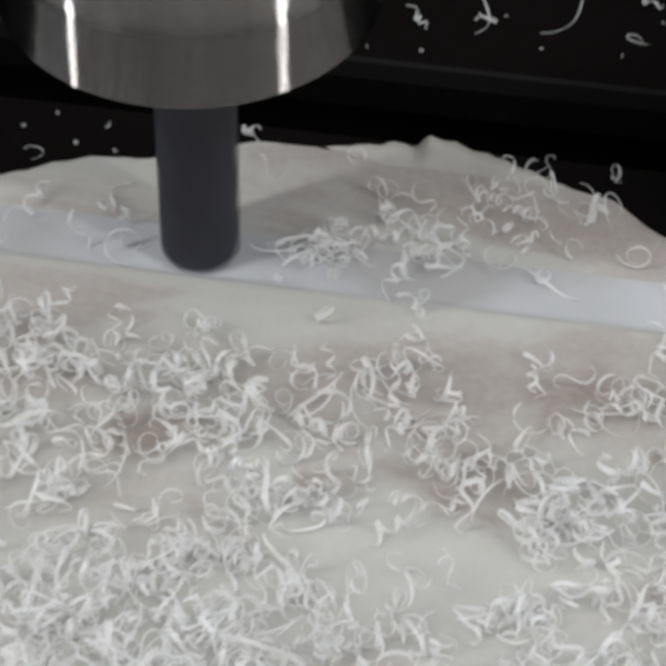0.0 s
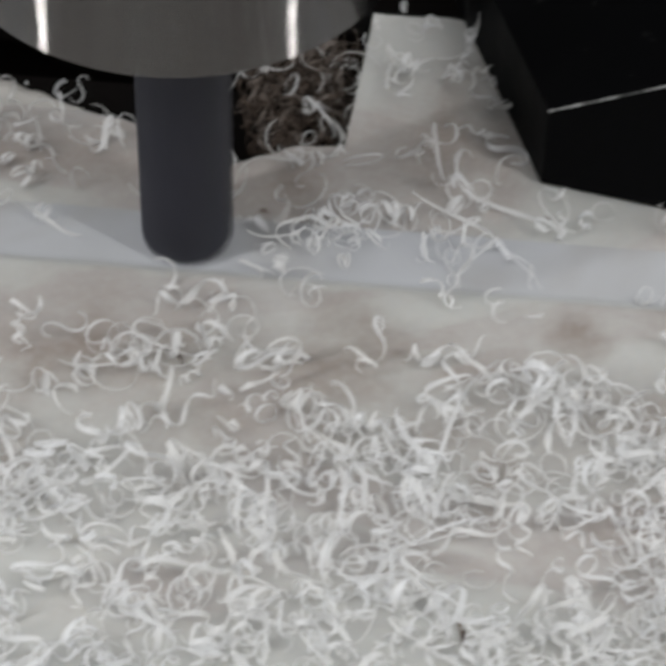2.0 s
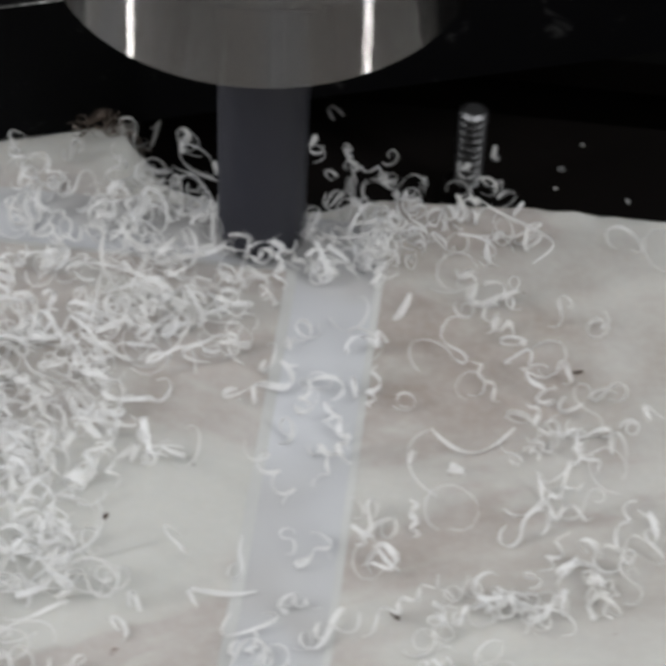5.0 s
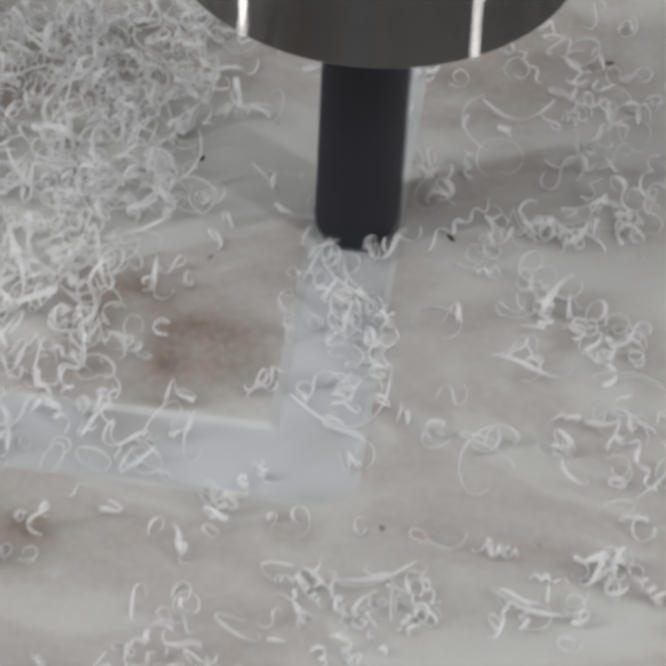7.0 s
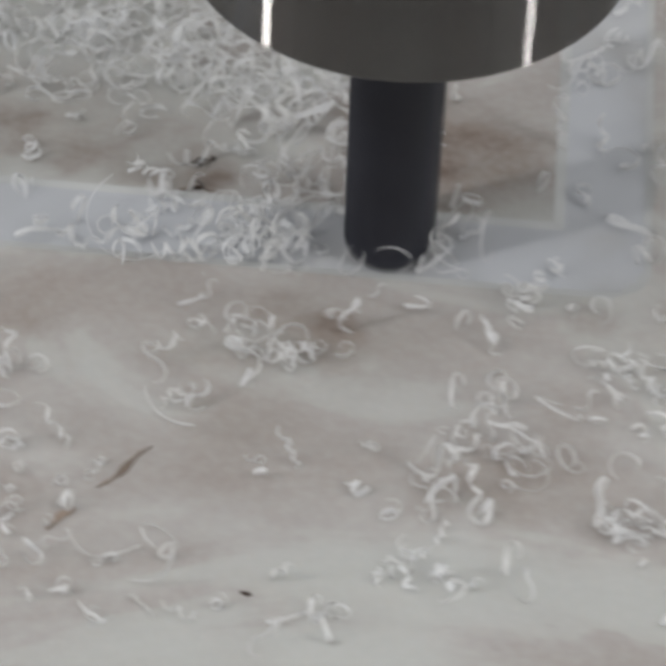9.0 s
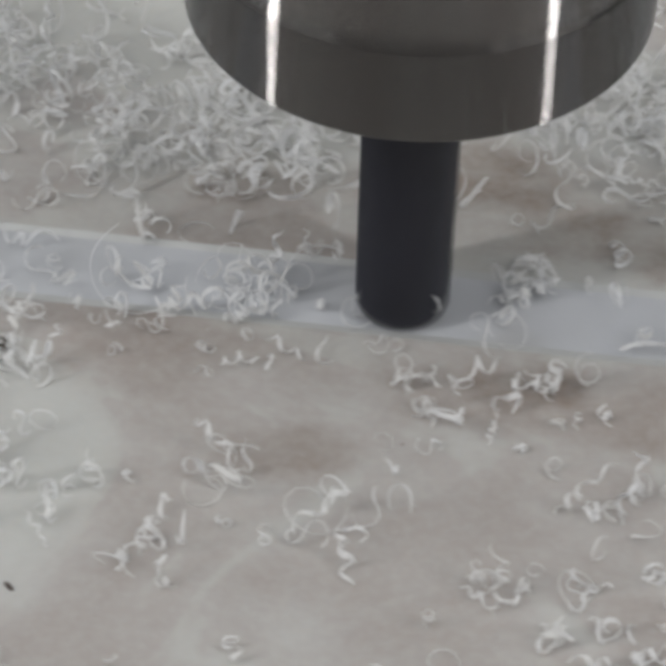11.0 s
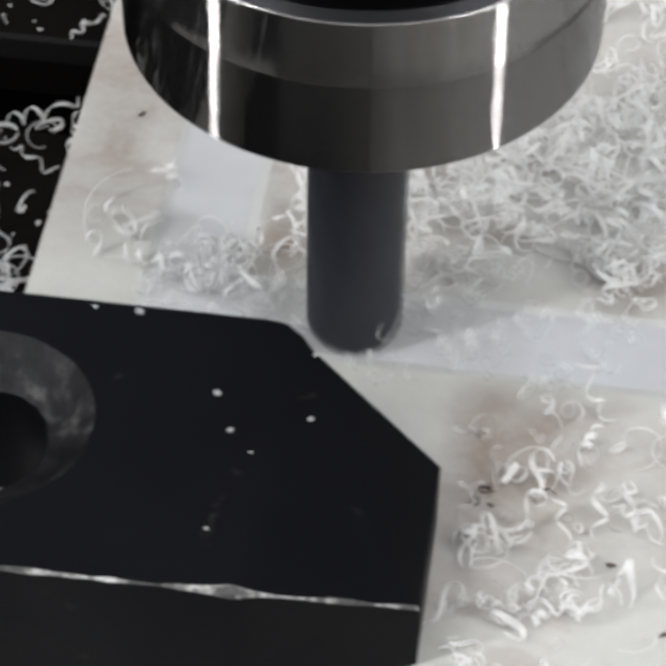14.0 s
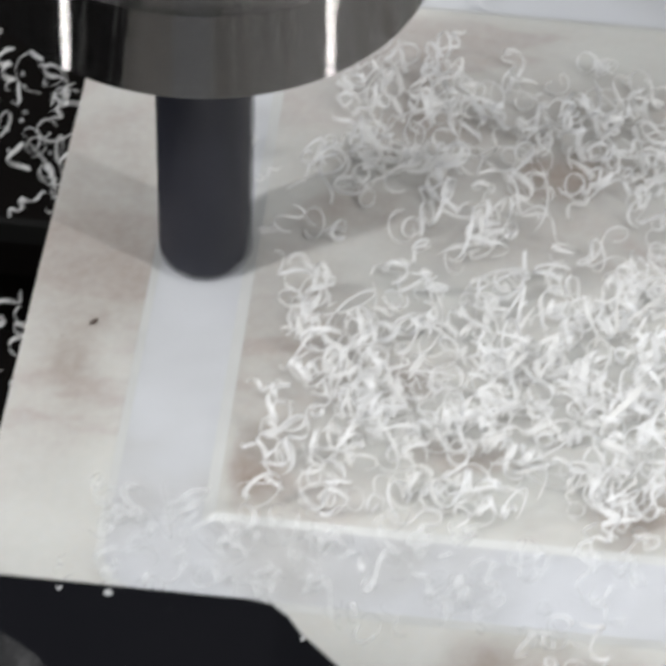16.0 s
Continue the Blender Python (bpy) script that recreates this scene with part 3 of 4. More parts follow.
def nose_clamp():
    """Strap clamp whose top slopes down to a lower tip face; its near upright faces stand on the plate."""
    thing = empty("strap_clamp")
    low, high = 10.3, 19.7
    side = Vector((-29.0, 78.0))
    tip, knee, heel = Vector((133.9, 100.4)), Vector((150.3, 97.3)), Vector((236.0, 127.6))
    plan = [tip, knee, heel, heel + side * 1.05, knee + side, tip + side]
    tops = [low, high, high, high, high, low]
    bm = bmesh.new()
    foot = [bm.verts.new((p.x * MM, (p.y - 0.5) * MM, 0.15 * MM)) for p in plan]
    head = [bm.verts.new((p.x * MM, p.y * MM, z * MM)) for p, z in zip(plan, tops)]
    for k in range(6):
        n = (k + 1) % 6
        bm.faces.new((foot[k], foot[n], head[n], head[k]))
    bm.faces.new((head[0], head[1], head[4], head[5]))
    bm.faces.new((head[1], head[2], head[3], head[4]))
    bm.faces.new(foot[::-1])
    bmesh.ops.recalc_face_normals(bm, faces=bm.faces)
    worn = [bm.edges.get(e) for e in ((head[0], head[1]), (head[1], head[2]), (foot[1], head[1]))]
    bmesh.ops.bevel(bm, geom=worn, offset=0.16 * MM, segments=1, affect="EDGES", material=1)
    split_parts(bm, [("strap", OXIDE, ""), ("worn_edge", WORN, "chipped bright bare metal edge")], thing, 30)
    return tagged(thing, "black oxide strap clamp with sloping nose and chipped bright edges", "clamp", "clamps round the plate")


nose_clamp()


# ---------------------------------------------------------------- spindle
def cutter():
    """Eight-flute end mill: a core with narrow helical lands standing out of it, and a rounded corner."""
    R, L, core = TOOL_R, 41.0, 0.75
    n, rows = 144, 60
    bm = bmesh.new()
    rings = []
    zs = [0.0, 0.15, 0.4, 0.8, 1.3] + [1.3 + (L + 1.0 - 1.3) * (k + 1) / rows for k in range(rows)]
    for z in zs:
        corner = R - max(0.0, 1.3 - z) ** 2 / 2.8
        ring = []
        for k in range(n):
            a = 2 * math.pi * k / n
            u = (a * 8 / (2 * math.pi) + z / 9.0) % 1.0
            depth = core * math.sin(math.pi * u / 0.72) ** 0.5 if 0.0 < u < 0.72 else 0.0
            r = corner - depth
            ring.append(bm.verts.new((r * math.cos(a) * MM, r * math.sin(a) * MM, z * MM)))
        rings.append(ring)
    for a, b in zip(rings, rings[1:]):
        for k in range(n):
            bm.faces.new((a[k], a[(k + 1) % n], b[(k + 1) % n], b[k]))
    bm.faces.new(rings[0][::-1])
    bm.faces.new(rings[-1])
    return bm


HOLD_Z, HOLD_R = 41.6, 21.8


def spindle():
    thing = empty("tool_spindle")
    h, r = HOLD_Z * MM, HOLD_R * MM
    def ring(name, profile, material, label=""):
        ob = part(name, lathe([((r + a * MM), h + z * MM) for a, z in profile], 160), material, thing, label, True)
        ob.data.set_sharp_from_angle(angle=radians(25))
    ring("lower_band", [(-16.6, 0.3), (-2.0, 0.0), (-0.5, 0.1), (0, 0.6), (0, 10.1)], HOLDER, "darker turned steel band")
    ring("upper_band", [(-0.02, 10.0), (-0.02, 16.7), (-0.1, 16.8)], BRIGHT, "bright turned steel band")
    ring("collar", [(-0.1, 16.8), (-0.9, 17.5), (-3.7, 17.55), (-3.9, 18.5), (-3.9, 46.0)], GROOVED, "dark ground steel collar")
    ring("holder_body", [(-4, 45.5), (2, 46), (3, 47), (3, 92), (12, 96), (12, 160)], HOLDER)
    mill = part("end_mill", cutter(), CARBIDE, thing, "dark coated eight-flute end mill", True)
    tagged(thing, "polished steel tool holder with a dark end mill cutting the plate", "milling tool")
    return thing, mill


SPINDLE, MILL = spindle()


# ---------------------------------------------------------------- shavings
RNG = np.random.default_rng(7)


KINDS = ("hook", "wave", "ring", "snake", "ribbon")


def curl(rng, big=1.0, kind=""):
    """One curled ribbon (mm): it bends about an axis that rolls on along its length; four corners a ring.
    hook: an open arc with one broad end; wave: a drawn-out coil; ring: a thin loop; snake: an arc that turns back; ribbon: long and twisting."""
    kind = kind or KINDS[rng.choice(5, p=(0.45, 0.22, 0.09, 0.22, 0.02))]
    sign = rng.choice((-1, 1))
    if kind == "hook":
        r, turns, twist, wide = rng.uniform(0.75, 1.2), rng.uniform(0.8, 1.5), rng.uniform(-0.2, 0.2), 0.2 + 0.24 * rng.random()
    elif kind == "wave":
        r, turns, twist, wide = rng.uniform(0.55, 0.9), rng.uniform(1.3, 2.8), rng.uniform(0.4, 0.8) * sign, rng.uniform(0.13, 0.3)
    elif kind == "ring":
        r, turns, twist, wide = rng.uniform(1.3, 2.1), rng.uniform(0.7, 1.15), rng.uniform(-0.12, 0.12), rng.uniform(0.07, 0.13)
    elif kind == "snake":
        r, turns, twist, wide = rng.uniform(0.65, 1.05), rng.uniform(1.2, 1.8), rng.uniform(-0.3, 0.3), rng.uniform(0.13, 0.3)
    else:
        r, turns, twist, wide = rng.uniform(3.0, 5.0), rng.uniform(0.3, 0.5), rng.uniform(0.5, 1.1) * sign, rng.uniform(0.12, 0.26)
    r *= big
    per = 34 if kind == "ribbon" else 12
    n = max(6, int(turns * per))
    step = 2 * np.pi * r / per
    ph = rng.uniform(0, 6.28, 3)
    flip = rng.uniform(0.4, 0.65) if kind == "snake" else 2.0
    t, b = np.array((1.0, 0, 0)), np.array((0, 0, 1.0))
    p = np.zeros(3)
    w0 = wide * (0.6 + 0.4 * big)
    th = 0.035
    ring = []
    for k in range(n + 1):
        u = k / n
        bend = step / r * (1 + 0.28 * np.sin(5.3 * u + ph[0]) + 0.18 * np.sin(13 * u + ph[1])) * max(-1.0, min(1.0, (flip - u) * 7))
        roll = step / r * (twist + 0.2 * np.sin(7 * u + ph[2]))
        side = np.cross(b, t)
        t = t * np.cos(bend) + side * np.sin(bend)
        side = np.cross(b, t)
        b = b * np.cos(roll) + side * np.sin(roll)
        t = t - b * (t @ b)
        t /= np.linalg.norm(t)
        b /= np.linalg.norm(b)
        side = np.cross(b, t)
        taper = (1 - 0.86 * min(1.0, 1.25 * u)) * min(1.0, 0.3 + 6 * u) if kind == "hook" else 0.25 + 0.75 * np.sin(np.pi * u) ** 0.8
        w = w0 * taper * (1 + 0.22 * np.sin(9 * u + ph[1]))
        ring += [p + b * w + side * th, p - b * w + side * th, p - b * w - side * th, p + b * w - side * th]
        p = p + t * step
    return np.array(ring)


def curl_faces(n):
    f = []
    for k in range(n - 1):
        a, b = 4 * k, 4 * k + 4
        for s in range(4):
            t = (s + 1) % 4
            f.append((a + s, a + t, b + t, b + s))
    f += [(3, 2, 1, 0), (4 * n - 4, 4 * n - 3, 4 * n - 2, 4 * n - 1)]
    return f


def turn_matrix(rng, flat):
    """A random turn; flat ones lie with their axis near level or upright."""
    if rng.random() < flat:
        tilt = rng.normal(0, 0.35) + (0 if rng.random() < 0.55 else math.pi / 2)
    else:
        tilt = math.acos(rng.uniform(-1, 1))
    m = Euler((tilt, rng.uniform(0, 0.8), rng.uniform(0, 6.283))).to_matrix()
    return np.array(m)


def placed(rng, x, y, z, big, flat, kind=""):
    v = curl(rng, big, kind) @ turn_matrix(rng, flat).T
    v[:, :2] -= v[:, :2].mean(0)
    v[:, 2] -= v[:, 2].min()
    return v + (x, y, z)


def heap(name, spots, label, material=SHAVING):
    """Many shavings joined: spots are (x, y, z, size, flat) in mm."""
    verts, faces, base = [], [], 0
    cache = {}
    for x, y, z, big, flat in spots:
        v = placed(RNG, x, y, z, big, flat)
        n = len(v) // 4
        if n not in cache:
            cache[n] = np.array(curl_faces(n))
        verts.append(v)
        faces.append(cache[n] + base)
        base += len(v)
    me = bpy.data.meshes.new(name)
    me.from_pydata((np.concatenate(verts) * MM).tolist(), [], np.concatenate(faces).tolist())
    me.polygons.foreach_set("use_smooth", [True] * len(me.polygons))
    me.set_sharp_from_angle(angle=radians(58))
    me.materials.append(material)
    return tagged(new(name, me), label, "shavings", kind="stuff")


def lump(x, y, s, k):
    return noise.noise((x / s, y / s, k))


BARE = [(70, 42, 13, 7), (180, 18, 10, 13), (140, 13, 17, 7), (112, 18, 15, 9), (40, 47, 9, 4), (16, 41, 5, 9), (181, 43, 7, 8), (179, 62, 5, 3), (96, 62, 14, 6), (150, 70, 10, 5), (62, 16, 12, 5), (136, 44, 9, 4), (70, 40, 7, 3), (118, 68, 9, 5), (102, 76, 7, 4)]


def density(x, y):
    """Shavings per square mm on the plate, at a spot in mm."""
    n = 0.5 + 0.9 * lump(x, y, 14, 1.0) + 0.6 * lump(x, y, 5, 4.0)
    if groove_side(x, y) < 0.6:
        if y > PH - 6 and x > 5:
            return (0.5 if x > 158 else 0.04 if x > 60 else 0.02) * max(0.0, n + 0.1)
        if y < 6:
            if x < 47:
                return 0.3 * max(0.2, n + 0.3)
            return (0.14 if 155 < x < 186 else 0.08 if 85 < x < 158 else 0.03) * max(0.0, n + 0.1)
        return (0.06 if x > 100 and 12 < y < 60 else 0.04 if x > 100 else 0.0) * max(0.0, n + 0.2)
    if 0 < x < PW and 0 < y < PH:
        right = PW - x - (2.0 if y > 66 else 10.0 if y > 30 else 14.0)
        top = PH - y - (1.0 if x > 158 else 1.0 + 10.0 * min(1.0, (158 - x) / 20.0))
        low = y - (1.5 if x < 50 or x > 155 else 7.0)
        rag = 3.5 * lump(x, y, 7, 6.0)
        rim = min((x - 6.0) * 1.5, right, top, low) + rag
        d = 0.34 * min(1.0, max(0.0, (rim - 3.0) / 5.0))
        if y > 40:
            d *= 0.55 + 0.45 * min(1.0, max(0.0, (x - 70) / 60.0))
        d *= min(1.35, max(0.12, 0.5 + n * 0.8))
        for bx, by, rx, ry in BARE:
            q = math.hypot((x - bx) / rx, (y - by) / ry) + 0.35 * lump(x, y, 6, 2.0)
            d *= 0.10 + 0.90 * min(1.0, max(0.0, (q - 0.75) / 0.45))
        return d + 0.02 * max(0.0, n) * min(1.0, max(0.0, (x - 8) / 4.0))
    if y < 0:
        if y > -9 and 10 < x < 47:
            return 0.2 * max(0.15, n + 0.2) * min(1.0, max(0.0, (y + 9) / 3.0))
        return (0.075 if x < 90 else 0.05) * max(0.0, n + 0.1) ** 1.5
    if x > PW:
        return 0.075 * max(0.0, n + 0.15) ** 1.4
    if x < 0:
        return 0.003
    return 0.13 * max(0.0, n) if 140 < x < 195 else 0.12 * max(0.0, n + 0.1) if 58 < x < 140 else 0.01


def scatter():
    spots, near = [], []
    x0, x1, y0, y1 = -15.0, 250.0, -60.0, 104.0
    for _ in range(int((x1 - x0) * (y1 - y0) * 1.6)):
        x, y = RNG.uniform(x0, x1), RNG.uniform(y0, y1)
        if y > back_edge(x) - 0.5 or (x < 30 and y < -9) or (y > 98 and 133 < x < 166):
            continue
        d = density(x, y)
        if RNG.random() * 1.6 > d:
            continue
        z = RNG.uniform(0, 1) ** 1.6 * (1.0 if y < 6 and x < 47 else 2.2) * min(1, d / 0.35) + (0.05 if groove_side(x, y) > 0 else -DEPTH)
        big = RNG.uniform(1.0, 1.75) * (1.0 if d > 0.15 else 0.92) * (RNG.uniform(0.45, 0.85) if y < 6 and x < 47 else 1.0)
        spot = (x, y, z, big, 0.75)
        if y < 6 and x < 47:
            near.append(spot)
        elif y > -5.5:
            spots.append(spot)
    return spots, near


# places of the larger tufts, in mm
TUFTS = [(185, -13), (208, -15), (188, -29), (182, -35), (210, -34), (227, -10), (217, 39), (228, 10), (199, -37), (187, -6), (227, 41), (216, 39), (222, 60), (225, 24), (228, -9), (226, 44), (123, 2), (133, -26), (152, -24), (159, -19), (105, -30), (126, -12), (62, -23), (70, -27), (42, -32), (94, -27), (34, -27), (36, -36), (37, -19), (33, -44)]


def clusters():
    """Loose shavings before the groove, lying in small tufts; those past 240 are returned apart."""
    out = []
    for x, y in TUFTS:
        for k in range(int(RNG.integers(5, 10))):
            dx, dy = RNG.normal(0, 1.7, 2)
            out.append((x + dx * 1.2, y + dy, 0.04 + 0.2 * k * RNG.random(), RNG.uniform(0.75, 1.35), 0.6))
    while len(out) < 700:
        x, y = (RNG.uniform(30, 78) if RNG.random() < 0.1 else RNG.uniform(28, 236)), RNG.uniform(-54, -7)
        if x < 33 and y < -9 or RNG.random() > (1.0 if x < 80 else 0.55):
            continue
        tight = RNG.uniform(1.3, 2.8)
        for k in range(int(RNG.integers(1, 4) if RNG.random() < 0.8 else RNG.integers(6, 11))):
            dx, dy = RNG.normal(0, tight, 2)
            if y + dy < -6 and x + dx > 30.5:
                out.append((x + dx * 1.3, y + dy, 0.04 + 0.22 * k * RNG.random(), RNG.uniform(0.5, 1.2) * (1.2 if x < 80 else 1.0), 0.6))
    return out[:240], out[240:]


SPOTS, FINE = scatter()
NEAR, REST = clusters()
heap("fine_shavings", FINE, "white fluff of fine plastic shavings filling the groove", FLUFF)
heap("shavings", SPOTS + REST, "deep litter of white curled plastic shavings on the plate")


def lone_shavings(spots):
    kinds = []
    for k in range(40):
        rng = np.random.default_rng(100 + k)
        v = placed(rng, 0, 0, 0, 1.0, 0.8)
        me = bpy.data.meshes.new("shaving")
        me.from_pydata((v * MM).tolist(), [], curl_faces(len(v) // 4))
        me.polygons.foreach_set("use_smooth", [True] * len(me.polygons))
        me.set_sharp_from_angle(angle=radians(58))
        me.materials.append(SHAVING)
        kinds.append(me)
    for k, (x, y, z, big, _) in enumerate(spots):
        ob = new("shaving", kinds[k % 40])
        ob.matrix_world = pose(x * MM, y * MM, z * MM, 0, 0, (k * 137.5) % 360) @ Matrix.Scale(big, 4)
        tagged(ob, "small white curled plastic shaving lying on the plate", "shaving", "loose shavings")


lone_shavings(NEAR)


def single(kind, spots, z, big, label):
    """Shavings that lie by themselves: x, y in mm, heading in degrees."""
    for x, y, heading in spots:
        rng = np.random.default_rng(int(1000 + 7 * abs(x) + abs(y)))
        v = curl(rng, big, kind)
        if kind == "wave":
            v = v @ turn_matrix(rng, 0).T
        v -= (v[:, 0].mean(), v[:, 1].mean(), v[:, 2].min())
        me = bpy.data.meshes.new("shaving")
        me.from_pydata((v * MM).tolist(), [], curl_faces(len(v) // 4))
        me.polygons.foreach_set("use_smooth", [True] * len(me.polygons))
        me.set_sharp_from_angle(angle=radians(58))
        me.materials.append(SHAVING)
        ob = new("shaving", me)
        ob.matrix_world = pose(x * MM, y * MM, z * MM, 0, 0, heading)
        tagged(ob, label, "shaving", "loose shavings")


single("ribbon", [(66, -17.1, -65), (53.1, -12.9, -60), (39.8, 12.4, -60), (49.2, -38.2, -20), (204.6, -19.1, -10), (219.8, -16.5, -50), (112.2, -29.3, 80)], 0.1, 1.0,
       "long twisting ribbon of white plastic lying on the plate")
single("ring", [(41.9, -29.6, 0), (33.7, 12.7, 60), (129.6, -35.9, 30), (104, -30.4, 90), (199.9, 72.3, 0), (83.6, 102.3, 200), (108.7, 81.6, 90), (141.8, 66.1, 20), (91.5, 66, 150)], 0.1, 1.15,
       "thin white plastic loop lying on the plate")
single("wave", [(59.4, -23.6, 0), (107.7, -35.8, 10), (117.6, -11.3, 40), (160.3, -18.6, 0), (217.4, 27, 90), (194.2, 62.7, 30), (107.3, 100, -20), (100.6, 71.5, 40)], 0.1, 1.15,
       "wavy coiled strand of white plastic on the plate")
single("hook", [(223.7, -19.6, 120), (222.8, 2.3, 200), (215.2, 37.8, 60), (219, 40, 10), (224.9, 77.8, 30), (74.3, 103.3, 60), (54.3, 106.6, 20), (217, 63, 90)], 0.1, 1.4,
       "hook of white plastic shaving lying on the plate")
single("ribbon", [(66.3, 152.5, 20), (78.5, 154.6, -10), (-27.3, 18.7, -40), (-21.3, 60.3, 60)], BED_Z / MM, 0.9, "long pale shaving lying on the black table")
single("ring", [(88.6, 151.5, 40), (-23.4, 65, 0), (-22.3, 13, 90), (8.9, 113.7, 20), (-24.2, 35.5, 30), (189.3, 112.8, 0), (200.7, 103, 60)], BED_Z / MM, 1.1, "thin pale shaving loop lying on the black table")
single("wave", [(89.9, 159.5, 0), (164.8, 150.2, -40), (-30.3, 29, 20), (-23.7, 30, 70), (-28.9, 76.9, 90), (-22.7, 54.5, 40), (183.7, 111.4, 20), (57, 150, 50)], BED_Z / MM, 1.15, "wavy pale shaving strand on the black table")
bed = []
for _ in range(260):
    side = RNG.random()
    if side < 0.45:
        x, y = RNG.uniform(-48, -19), RNG.uniform(-5, 95)
        if 36 < y < 54:
            continue
    else:
        x, y = RNG.uniform(-10, 250), RNG.uniform(98, 150)
        if y < back_edge(x) + 3 or 124 < y < 142:
            continue
    if lump(x, y, 9, 8.0) < 0.05:
        continue
    bed.append((x, y, BED_Z / MM + RNG.uniform(0, 1.5), RNG.uniform(0.8, 1.5), 0.7))
for _ in range(46):
    x, y = -18.5 - abs(RNG.normal(0, 7)), RNG.uniform(-2, 78)
    if not 36 < y < 54:
        bed.append((x, y, BED_Z / MM + RNG.uniform(0, 4), RNG.uniform(1.0, 1.9), 0.5))
heap("shavings", bed, "scattered white shavings on the black machine table")


def drift():
    """Shavings that the cutter pushes before it, heaped ahead of the tool along +x."""
    spots = []
    while len(spots) < 36:
        u, v = RNG.uniform(9, 31) if RNG.random() < 0.6 else RNG.normal(17, 5), RNG.normal(0.5, 4.2)
        if 8 < u < 31 and abs(v) < 9 and lump(u, v, 5, 12.0) > -0.18:
            floor = -DEPTH if abs(v) < TOOL_R - 0.4 else 0.06
            spots.append((u, v, floor + RNG.random() ** 1.8 * 1.2, RNG.uniform(0.8, 1.5), 0.5))
    return heap("pushed_shavings", spots, "loose white shavings pushed along before the cutter")


DRIFT = drift()


# ---------------------------------------------------------------- details
def torn_lip():
    """The raised torn rim of the plate's back edge, with one sharp tooth."""
    bm = bmesh.new()
    xs = np.linspace(50, 82, 41)
    rows = []
    for k, (s, up) in enumerate(((0.0, 0.0), (0.35, 0.5), (0.7, 1.1), (1.0, 1.6), (1.0, 1.2), (0.6, 0.4), (0.2, -0.3))):
        row = []
        for x in xs:
            fade = min(1.0, (x - 50) / 8, (82 - x) / 9)
            tooth = max(0.0, 1 - abs(x - 63.3) / (1.3 if x < 63.3 else 7.0))
            rag = 0.5 * noise.noise((x * 0.5, k * 0.4, 11)) + 0.25 * noise.noise((x * 1.9, k * 0.3, 5))
            y = back_edge(x) + (3.6 * s - 3.2) * max(0.0, fade)
            z = (up * (1 + 0.5 * rag) + 2.0 * tooth * (s > 0.6) * s) * fade - 0.15
            row.append(bm.verts.new((x * MM, (y + 0.6 * rag * s) * MM, z * MM)))
        rows.append(row)
    for a, b in zip(rows, rows[1:]):
        for k in range(len(xs) - 1):
            bm.faces.new((a[k], a[k + 1], b[k + 1], b[k]))
    bmesh.ops.recalc_face_normals(bm, faces=bm.faces)
    part("torn_lip", bm, LIP, PLATE_THING, "raised torn pale rim", True)


LIP = plain("torn_plastic", (0.36, 0.345, 0.32), 0.5, 0, 260, 0.0004, 0.25)
torn_lip()


def stud():
    thing = empty("threaded_stud", pose(0.2087, 0.108, BED_Z))
    prof = []
    for k in range(13):
        prof += [(1.0 * MM, k * 1.2 * MM), (1.1 * MM, (k * 1.2 + 0.35) * MM), (1.75 * MM, (k * 1.2 + 0.6) * MM), (1.1 * MM, (k * 1.2 + 0.85) * MM)]
    part("thread", lathe(prof, 32), plain("bare_bolt_steel", (0.22, 0.22, 0.225), 0.3, 1.0), thing)
    part("foot_nut", lathe([(3.2 * MM, 0), (3.2 * MM, 3.6 * MM), (2.8 * MM, 4 * MM), (1.8 * MM, 4 * MM)], 6), IRON, thing)
    tagged(thing, "thin threaded steel stud standing on the table", "stud")


stud()

# the matted nest of brown swarf behind the plate
NEST = shaving_material()
NEST.name = "brown_swarf"
for n in NEST.node_tree.nodes:
    if n.type == "VALTORGB":
        for e, c in zip(n.color_ramp.elements, ((0.10, 0.07, 0.052), (0.17, 0.13, 0.105), (0.36, 0.32, 0.29))):
            e.color = (*c, 1)
mat_spots, top_spots = [], []
for _ in range(520):
    a, q = RNG.uniform(0, 6.283), RNG.uniform(0, 1) ** 0.6
    x, y = 106.5 + 7.5 * q * math.cos(a), 119 + 12 * q * math.sin(a)
    z = -11.5 + RNG.uniform(0, 1) * 11.5 * (1 - 0.6 * q)
    mat_spots.append((x, y, z, RNG.uniform(0.7, 1.3), 0.2))
for _ in range(22):
    a, q = RNG.uniform(0, 6.283), RNG.uniform(0.2, 1)
    x, y = 105.5 + 9 * q * math.cos(a), 117.5 + 12 * q * math.sin(a)
    top_spots.append((x, y, -1.5 - 6 * q + RNG.uniform(0, 2), RNG.uniform(1.1, 1.9), 0.5))
for _ in range(60):
    x, y = RNG.uniform(95, 132), RNG.uniform(103, 127)
    if y < back_edge(x) and x > 113:
        top_spots.append((x, y, 0.1 + RNG.uniform(0, 1.2), RNG.uniform(0.8, 1.4), 0.5))
for _ in range(34):
    x, y = RNG.uniform(166, 214), RNG.uniform(93, 104)
    if y > back_edge(x) + 1:
        top_spots.append((x, y, RNG.uniform(-5, -0.5), RNG.uniform(0.7, 1.3), 0.4))
for _ in range(46):
    x, y = RNG.uniform(163, 171), RNG.uniform(99.5, 107)
    if y < back_edge(x) + 2.5:
        mat_spots.append((x, y, (0.1 if y < back_edge(x) else -3.5) + RNG.uniform(0, 2), RNG.uniform(0.5, 1.0), 0.3))
